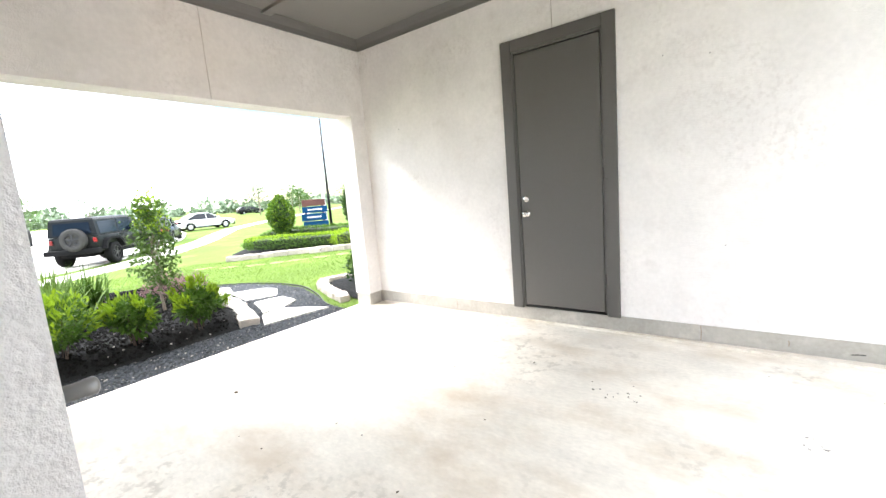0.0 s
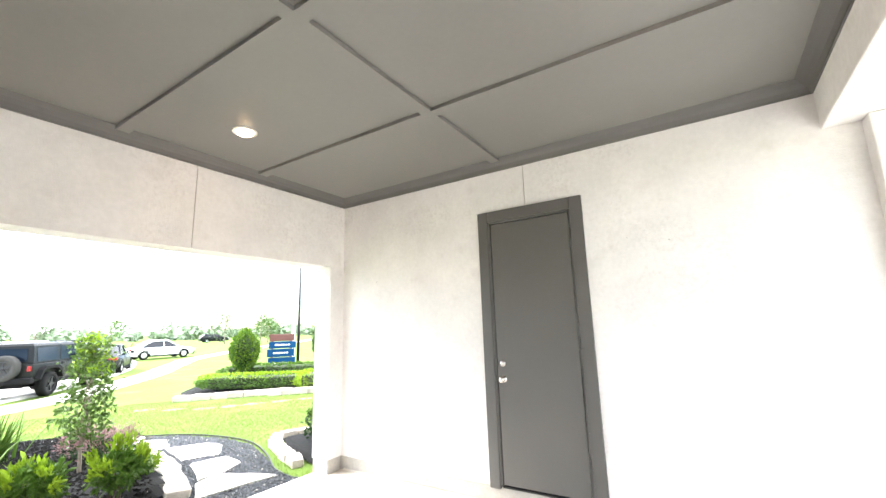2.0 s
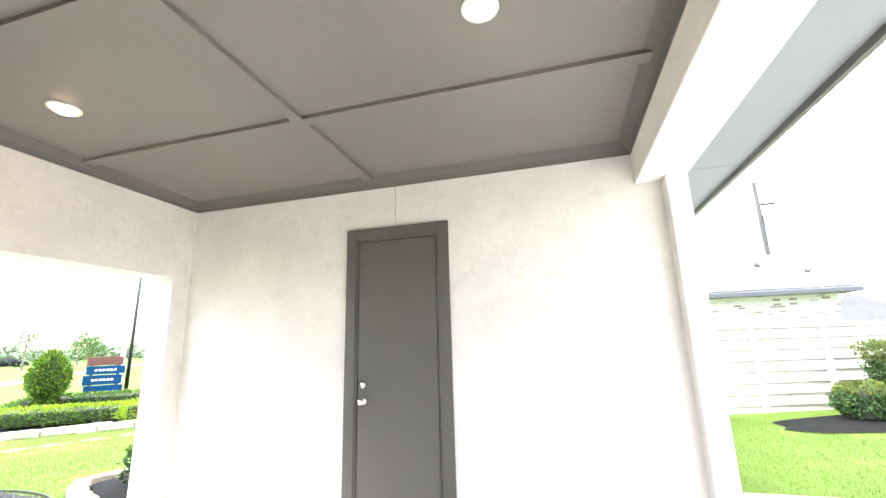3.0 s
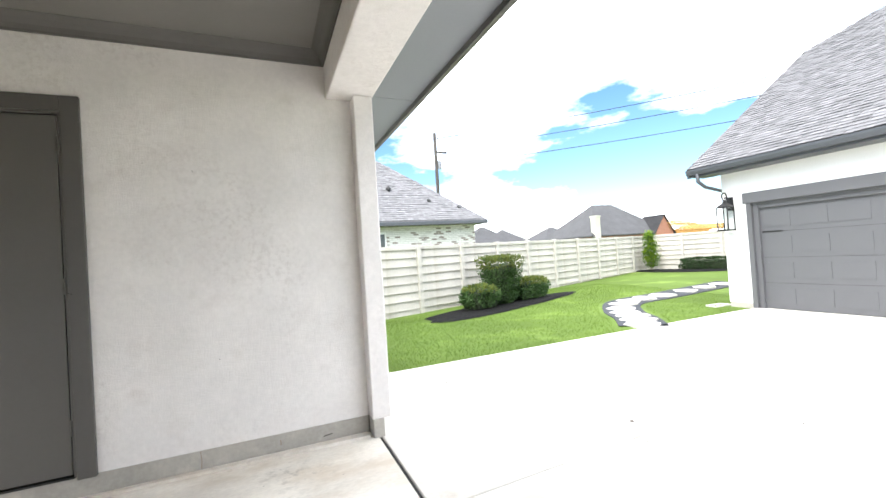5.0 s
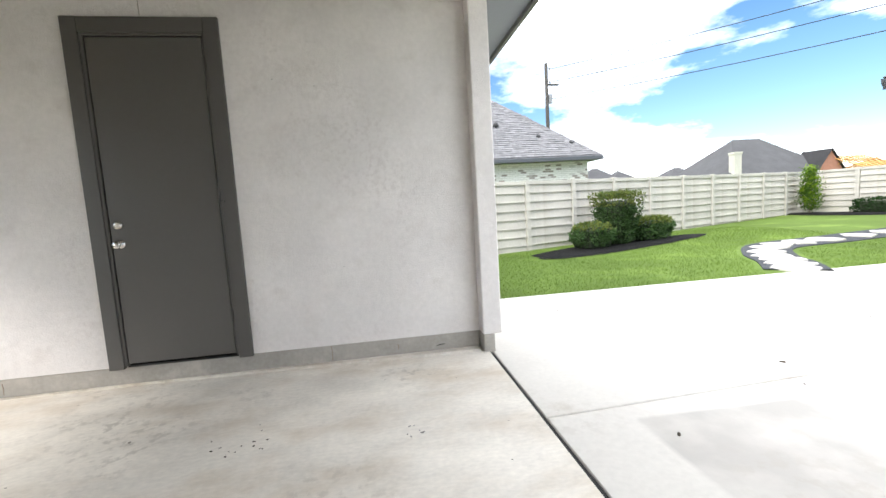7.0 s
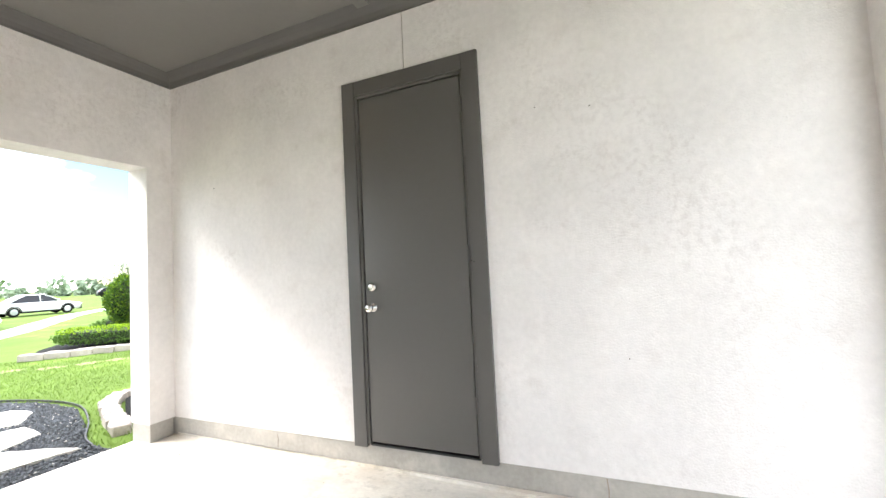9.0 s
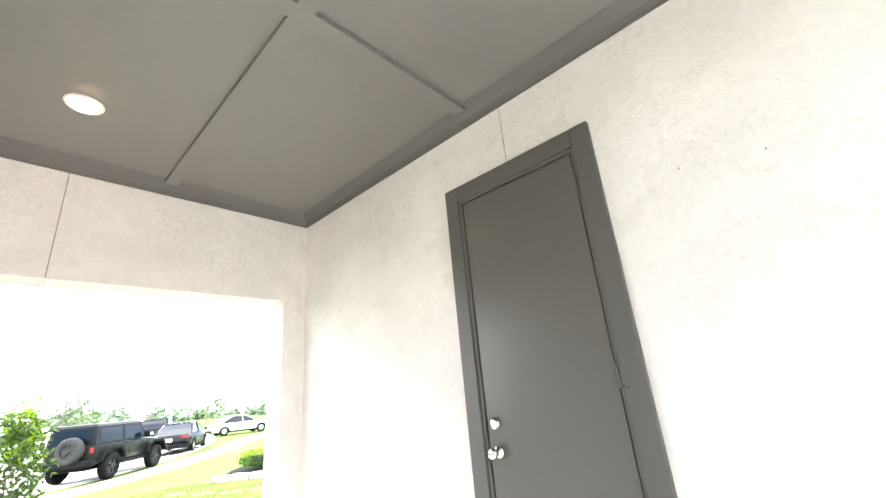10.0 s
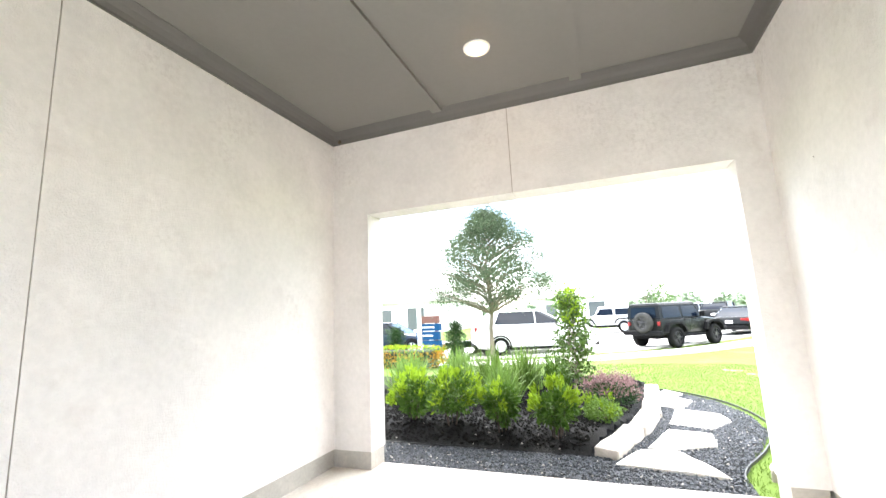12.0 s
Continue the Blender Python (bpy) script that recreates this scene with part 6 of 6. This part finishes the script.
def jeep(label, at, turn, paint, top_mat, rim, group="off-road cars"):
    """A boxy two-door off-road car with hard top, flared wings and a spare wheel on the tailgate."""
    c = thing("offroad_car", label, "car", at, turn, group)
    W = 0.78
    part("tub", boxes((-1.95, 0.75, -W, W, 0.52, 1.12), bevel=0.04), paint, c, "boxy painted tub", True)
    part("bonnet", loft([[(x, -w, z0), (x, -w, z1 - 0.05), (x, -w + 0.08, z1), (x, w - 0.08, z1), (x, w, z1 - 0.05), (x, w, z0)] for x, w, z0, z1 in ((0.7, 0.74, 0.6, 1.13), (1.3, 0.66, 0.6, 1.1), (1.85, 0.58, 0.62, 1.03))]), paint, c, "flat bonnet")
    part("grille", boxes((1.83, 1.9, -0.56, 0.56, 0.62, 1.02), bevel=0.02), paint, c)
    part("hard_top", loft([[(a, -w, z), (b, -w, z), (b, w, z), (a, w, z)] for a, b, w, z in ((-1.95, 0.62, W, 1.13), (-1.9, 0.34, 0.7, 1.68), (-1.86, 0.3, 0.66, 1.75), (-1.8, 0.2, 0.6, 1.775))]), top_mat, c, "black hard top")
    for s in (-1, 1):
        for x0, x1 in ((-1.78, -0.72), (-0.6, 0.3)):
            part("side_window", loft([[(xa, s * w, z), (xb, s * w, z), (xb, s * (w - 0.05), z), (xa, s * (w - 0.05), z)] for xa, xb, w, z in ((x0, x1 + (0.16 if x1 > 0 else 0), W + 0.004, 1.18), (x0 + 0.03, x1 - (0.06 if x1 > 0 else 0), 0.715, 1.61))]), M_CARGLASS, c, "tinted side window")
        for x in (-1.22, 1.2):
            fl = bmesh.new()
            prof = [(-0.62, 0.62), (-0.48, 0.9), (-0.3, 1.0), (0.3, 1.0), (0.5, 0.88), (0.64, 0.6), (0.56, 0.58), (0.45, 0.8), (0.27, 0.92), (-0.27, 0.92), (-0.42, 0.82), (-0.54, 0.6)]
            rr = [[fl.verts.new((x + px, s * yy, pz)) for px, pz in prof] for yy in (0.62, 0.94)]
            n = len(prof)
            for i in range(n):
                fl.faces.new((rr[0][i], rr[0][(i + 1) % n], rr[1][(i + 1) % n], rr[1][i]))
            for q in rr:
                for i in range(n // 2 - 1):
                    fl.faces.new((q[i], q[i + 1], q[n - 2 - i], q[n - 1 - i]))
            part("fender_flare", fl, M_PLASTIC, c, "black fender flare")
            wheel(c, x, s * 0.8, 0.40, 0.26, rim, 5)
        part("tail_light", boxes((-2.0, -1.92, s * 0.69 - 0.05, s * 0.69 + 0.05, 0.88, 1.04), bevel=0.012), M_RED, c, "red tail light")
        part("headlight", lathe([(0.1, 0), (0.1, 0.03), (0.05, 0.045)], 16, pose(1.89, s * 0.4, 0.88, 0, 90, 0)), M_CLEARL, c, "round headlight")
        part("side_step", boxes((-0.72, 0.66, s * 0.8 - 0.05, s * 0.8 + 0.05, 0.42, 0.5), bevel=0.02), M_PLASTIC, c)
        part("mirror", boxes((0.38, 0.46, s * 0.92 - 0.12, s * 0.92 + 0.08, 1.15, 1.36), bevel=0.02), M_PLASTIC, c)
        part("door_handle", boxes((-0.55, -0.4, s * 0.795 - 0.012, s * 0.795 + 0.012, 1.03, 1.07)), M_PLASTIC, c)
    part("windscreen", loft([[(x, -w, z), (x + 0.03, -w, z), (x + 0.03, w, z), (x, w, z)] for x, w, z in ((0.64, 0.68, 1.15), (0.36, 0.62, 1.66))]), M_CARGLASS, c, "windscreen")
    part("rear_window", loft([[(x, -w, z), (x + 0.03, -w, z), (x + 0.03, w, z), (x, w, z)] for x, w, z in ((-1.96, 0.6, 1.2), (-1.915, 0.56, 1.6))]), M_CARGLASS, c, "tinted rear window")
    part("rear_bumper", boxes((-2.18, -1.98, -0.86, 0.86, 0.5, 0.68), bevel=0.03), M_PLASTIC, c, "black rear bumper")
    part("front_bumper", boxes((1.95, 2.12, -0.86, 0.86, 0.5, 0.68), bevel=0.03), M_PLASTIC, c, "black front bumper")
    part("underbody", boxes((-1.9, 1.85, -0.5, 0.5, 0.36, 0.54)), M_PLASTIC, c)
    sp = pose(-2.12, -0.12, 1.0, 0, -90, 0)
    ty = part("spare_wheel", lathe([(0.22, -0.12), (0.36, -0.13), (0.40, -0.08), (0.40, 0.08), (0.36, 0.13), (0.24, 0.13), (0.22, 0.08)], 28, sp), M_TYRE_DUSTY, c, "dusty grey spare tyre", True)
    bms = [lathe([(0.24, 0.05), (0.24, 0.12), (0.21, 0.12), (0.2, 0.06)], 24, sp), lathe([(0.06, 0.02), (0.06, 0.1), (0.02, 0.11)], 12, sp)]
    for k in range(5):
        b = boxes((0.03, 0.22, -0.03, 0.03, 0.05, 0.1))
        b.transform(sp @ pose(0, 0, 0, 0, 0, 72 * k))
        bms.append(b)
    part("spare_rim", merge(*bms), rim, ty, "dark alloy rim")
    return c


ROADZ = -0.352
jeep("black boxy off-road car with spare wheel at the kerb", (-20.55, 5.1, ROADZ), 137, P_JEEP, P_DARK, M_RIMD)
jeep("white boxy off-road car with black hard top", (-31.4, 2.3, ROADZ), 266, P_WHITE, P_WHITE, M_RIM)
car("white family suv parked at the kerb", (-18.1, -0.55, ROADZ), 112, P_WHITE, "suv", 5.0, 1.94, 1.74)
car("dark charcoal sedan parked at the kerb", (-27.6, 9.3, ROADZ), 152, P_DARK, "sedan", 4.8, 1.84, 1.45)
car("dark suv parked further along the street", (-36.5, 10.4, ROADZ), 155, P_DARK, "suv", 4.9, 1.94, 1.75)
car("white sedan standing across the street", (-38.5, 16.6, ROADZ), 88, P_WHITE, "sedan", 4.8, 1.84, 1.46)
car("silver suv across the street", (-38, 9.0, ROADZ), 100, P_SILVER, "suv", 4.9, 1.94, 1.75)
car("navy sedan at the kerb by the hedge", (-18.2, -7.4, ROADZ), 98, P_BLUE, "sedan", 4.8, 1.84, 1.46)
car("dark pickup-like car on the far street", (-88, 48, ROADZ), 80, P_DARK, "suv", 5.4, 2.0, 1.7)

# ---- far side of the street ----
house("white modern farmhouse across the street, roof coloured pale for glare", -58, -42, -26, -14, 3.4, 4.2, M_WHITE, M_ROOF_GLARE, -0.4, gables=((3.0, 5.0, 3.2, "s"), (-4, 5.0, 3.0, "w")),
      windows=(("e", 1.5, 3.0, 0.9, 2.6), ("e", 4.5, 6.0, 0.9, 2.6), ("e", 8.0, 10.0, 0.4, 2.7)))
house("white farmhouse with gabled front across the street", -72, -56, -6, 4, 3.4, 4.0, M_WHITE, M_ROOF_GLARE, -0.4, windows=(("e", 1.2, 2.6, 0.9, 2.5), ("e", 6.5, 8.4, 0.5, 2.6)))


def far_tree(at, h, w, mat, label="small far tree with a loose green crown", group="far trees"):
    return limb_tree("far_tree", label, at, h, h * 0.3, (w / 2, w / 2, w * 0.32), 12, 70, 0.32, mat, 0.1, group)


for i, (tx, ty, hh, ww) in enumerate(((-95, 22, 6, 5), (-88, 30, 6.5, 5), (-84, 12, 5.5, 4.5), (-70, 40, 5.5, 5), (-64, 44, 4, 4), (-78, 52, 6, 5), (-62, 58, 5, 4.5), (-45, 42, 6.5, 6), (-40, 44, 6, 5), (-36, 38, 5, 3), (-75, 64, 5, 4), (-46, -1.4, 3.6, 2.6), (-66, 8, 5, 4), (-30, 30, 6.5, 4.5), (-92, 4, 6, 5), (-104, 14, 7, 6), (-110, -2, 7, 6))):
    far_tree((tx, ty, -0.4), hh, ww, M_PLEAF if i % 3 else M_OLEAF)
solid("garden_stake", tube([(-16.3, -0.2, -0.4), (-16.3, -0.2, 0.1), (-16.29, -0.2, 0.62)], 0.014, 6), M_BLACK, "thin black metal stake beside the kerb", "stake")

# distant belt of woodland, with its haze painted into the leaf colour
_c = []
for i in range(330):
    a = radians(random.uniform(95, 215))
    d = random.uniform(150, 230)
    hgt = random.choice((1.7, 2.0, 2.4, 3.0, 5.5)) * random.uniform(0.8, 1.2)
    cx, cy = d * math.cos(a), d * math.sin(a)
    u = RNG.normal(size=(90, 3))
    u /= np.linalg.norm(u, axis=1)[:, None]
    u *= RNG.uniform(0.55, 1.05, (90, 1))
    _c.append(u * np.array([hgt * 0.6, hgt * 0.6, hgt * 0.5]) + np.array([cx, cy, hgt * 0.5 - 0.4]))
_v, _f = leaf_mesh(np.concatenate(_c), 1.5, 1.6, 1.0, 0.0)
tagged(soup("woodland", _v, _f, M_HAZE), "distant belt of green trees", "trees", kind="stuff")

# ---- lawn grass ----
def lawn_blades(name, inside, x0, x1, y0, y1, n, h, seed, label):
    r = np.random.default_rng(seed)
    x, y = r.uniform(x0, x1, n), r.uniform(y0, y1, n)
    keep = np.array([inside(a, b) for a, b in zip(x, y)])
    x, y = x[keep], y[keep]
    z = np.array([ground_z(a, b) for a, b in zip(x, y)])
    a = r.uniform(0, 2 * np.pi, len(x))
    le = h * r.uniform(0.5, 1.3, len(x))
    ox, oy = le * 0.55 * r.normal(size=len(x)), le * 0.55 * r.normal(size=len(x))
    w = 0.0045
    v = np.stack([np.stack([x - w * np.cos(a), y - w * np.sin(a), z - 0.005], 1), np.stack([x + w * np.cos(a), y + w * np.sin(a), z - 0.005], 1), np.stack([x + ox, y + oy, z + le], 1)], 1).reshape(-1, 3)
    f = np.arange(len(v)).reshape(-1, 3)
    return tagged(soup(name, v.tolist(), f.tolist(), M_BLADE), label, "grass", kind="stuff")


def east_lawn(x, y):
    return y > north_edge(x) + 0.0 and (y < 9.6 + 0.32 * (x - 1)) and not (x > 10.2 and y < 6.6) and not in_east_path(x, y) and ((x - 6.35) * 0.95 + (y - 10.12) * 0.31) ** 2 / 8.4 + ((y - 10.12) * 0.95 - (x - 6.35) * 0.31) ** 2 / 0.45 > 1


def in_east_path(x, y):
    return any((x - q.x) ** 2 + (y - q.y) ** 2 < 0.28 for q in _pp)


_gp, _bp = in_poly([(-3.9, -3.3)] + GRAVEL_POLY[1:]), in_poly([(-4.6, -3.3), (-4.6, 2.2), (-6, 2.7), (-8.5, 3.0), (-9.3, 2.8), (-9.7, 1.6), (-9.4, -3.3)])


def west_lawn(x, y):
    return not _gp(x, y) and not _bp(x, y) and not (x > -6.0 and 3.9 < y < 5.1 and x + 6.0 > abs(y - 4.5)) and x < -4.0 and not (y > 6.2 + (x + 13.1) * 0.8 and x > -14)


lawn_blades("grass", east_lawn, 1.15, 12.0, 5.1, 12.5, 70000, 0.035, 11, "short mown bright green grass of the back lawn")
lawn_blades("grass", west_lawn, -14.0, -4.0, 2.0, 9.0, 60000, 0.035, 12, "short mown bright green grass of the front lawn")

# ---- small litter on the slab ----
M_LITTER = surface("dry_leaf_litter", (0.06, 0.045, 0.03), 0.9, vary=0.4, random_tint=0.4)


def flake(at, size, seed):
    r = random.Random(seed)
    bm = bmesh.new()
    k = r.choice((4, 5, 6))
    lo = [bm.verts.new((size * r.uniform(0.6, 1.1) * math.cos(6.283 * i / k), size * 0.55 * r.uniform(0.6, 1.1) * math.sin(6.283 * i / k), 0)) for i in range(k)]
    hi = [bm.verts.new((v.co.x * 0.85, v.co.y * 0.85, size * r.uniform(0.1, 0.35))) for v in lo]
    bm.faces.new(hi)
    for i in range(k):
        bm.faces.new((lo[i], lo[(i + 1) % k], hi[(i + 1) % k], hi[i]))
    bm.transform(pose(*at, 0, 0, r.uniform(0, 360)))
    return solid("leaf_bit", bm, M_LITTER, "small dry brown leaf bit on the concrete", "leaf", "floor litter")


_r = random.Random(8)
for i in range(14):
    flake((-0.58 + _r.gauss(0, 0.1), 2.42 + _r.gauss(0, 0.09), 0.001), _r.uniform(0.006, 0.013), 100 + i)
for i in range(26):
    flake((_r.uniform(-3.4, 0.9), _r.uniform(0.9, 3.35), 0.001), _r.uniform(0.005, 0.011), 200 + i)
for i in range(12):
    x = _r.uniform(1.5, 8.0)
    flake((x, _r.uniform(0.5, 4.6), drive_z(x) + 0.002), _r.uniform(0.012, 0.03), 300 + i)
flake((-2.95, 1.22, 0.001), 0.03, 400)

for nx, nz in ((-0.48, 2.22), (-0.07, 0.78), (-3.18, 2.08)):
    part("nail_head", lathe([(0.0035, 0.0), (0.003, 0.002), (0.001, 0.003)], 8, pose(nx, YN, nz, 90, 0, 0)), M_LITTER, wall_n)

M_LEVER = surface("dull_grey_metal", (0.23, 0.225, 0.22), 0.4, metal=0.5, vary=0.1, big=9, bump=0.05)
stub = thing("pipe_stub", "capped dull grey metal pipe stub in the stucco wall", "pipe", (-0.475, YS, 1.181))
part("pipe_body", tube([(0, -0.01, 0), (0, 0.022, 0), (0, 0.024, 0), (0, 0.032, 0), (0, 0.035, 0)], [0.0085, 0.0085, 0.0095, 0.0095, 0.006], 16), M_LEVER, stub, smooth=True)
part("wall_flange", lathe([(0.02, 0.0), (0.02, 0.003), (0.012, 0.006)], 20, pose(0, 0, 0, -90, 0, 0)), M_LEVER, stub, smooth=True)
# unidentified small dark lump in the ceiling corner
_bm = bmesh.new()
bmesh.ops.create_icosphere(_bm, subdivisions=2, radius=0.016)
for v in _bm.verts:
    v.co *= 1 + 0.25 * noise.noise(v.co * 90)
    v.co.x *= 1.5
_bm.transform(pose(XW + 0.035, YS + 0.10, 3.072, 0, 0, 60))
solid("mud_nest", _bm, M_LITTER, "small dark brown lump in the ceiling corner", "nest", smooth=True)
part("nail_head", lathe([(0.0035, 0.0), (0.003, 0.002), (0.001, 0.003)], 8, pose(-0.181, YN, 2.168, 90, 0, 0)), M_LITTER, wall_n)
for nx, nz in ((-0.912, 1.345), (-0.896, 1.339)):
    part("nail_hole", lathe([(0.004, 0.0), (0.003, 0.001)], 8, pose(nx, YN - 0.026, nz, 90, 0, 0)), M_GAP, door_1)
# hairline cracks and a scratch in the stem wall
for cx, cz0, cz1, w in ((-0.222, 0.02, 0.14, 0.0025), (-2.55, 0.03, 0.12, 0.002), (0.31, 0.06, 0.1, 0.003)):
    part("crack", tube([(cx, YN + 0.0055, cz0), (cx + 0.004, YN + 0.0055, (cz0 + cz1) / 2), (cx - 0.002, YN + 0.0055, cz1)], w, 5), M_JOINT, curb_n)
part("scratch", tube([(0.63, YN + 0.0055, 0.052), (0.665, YN + 0.0055, 0.058), (0.70, YN + 0.0055, 0.06)], 0.003, 5), M_GAP, curb_n)
# pale plaster crumbs
for i in range(7):
    ob = flake((0.352 + _r.gauss(0, 0.02), 2.35 + _r.gauss(0, 0.03), 0.001), _r.uniform(0.007, 0.014), 500 + i)
    ob.name = "plaster_crumb"
    ob.data.materials[0] = M_CHIP_PALE
    tagged(ob, "small pale plaster crumb on the concrete floor", "crumb", "plaster crumbs")
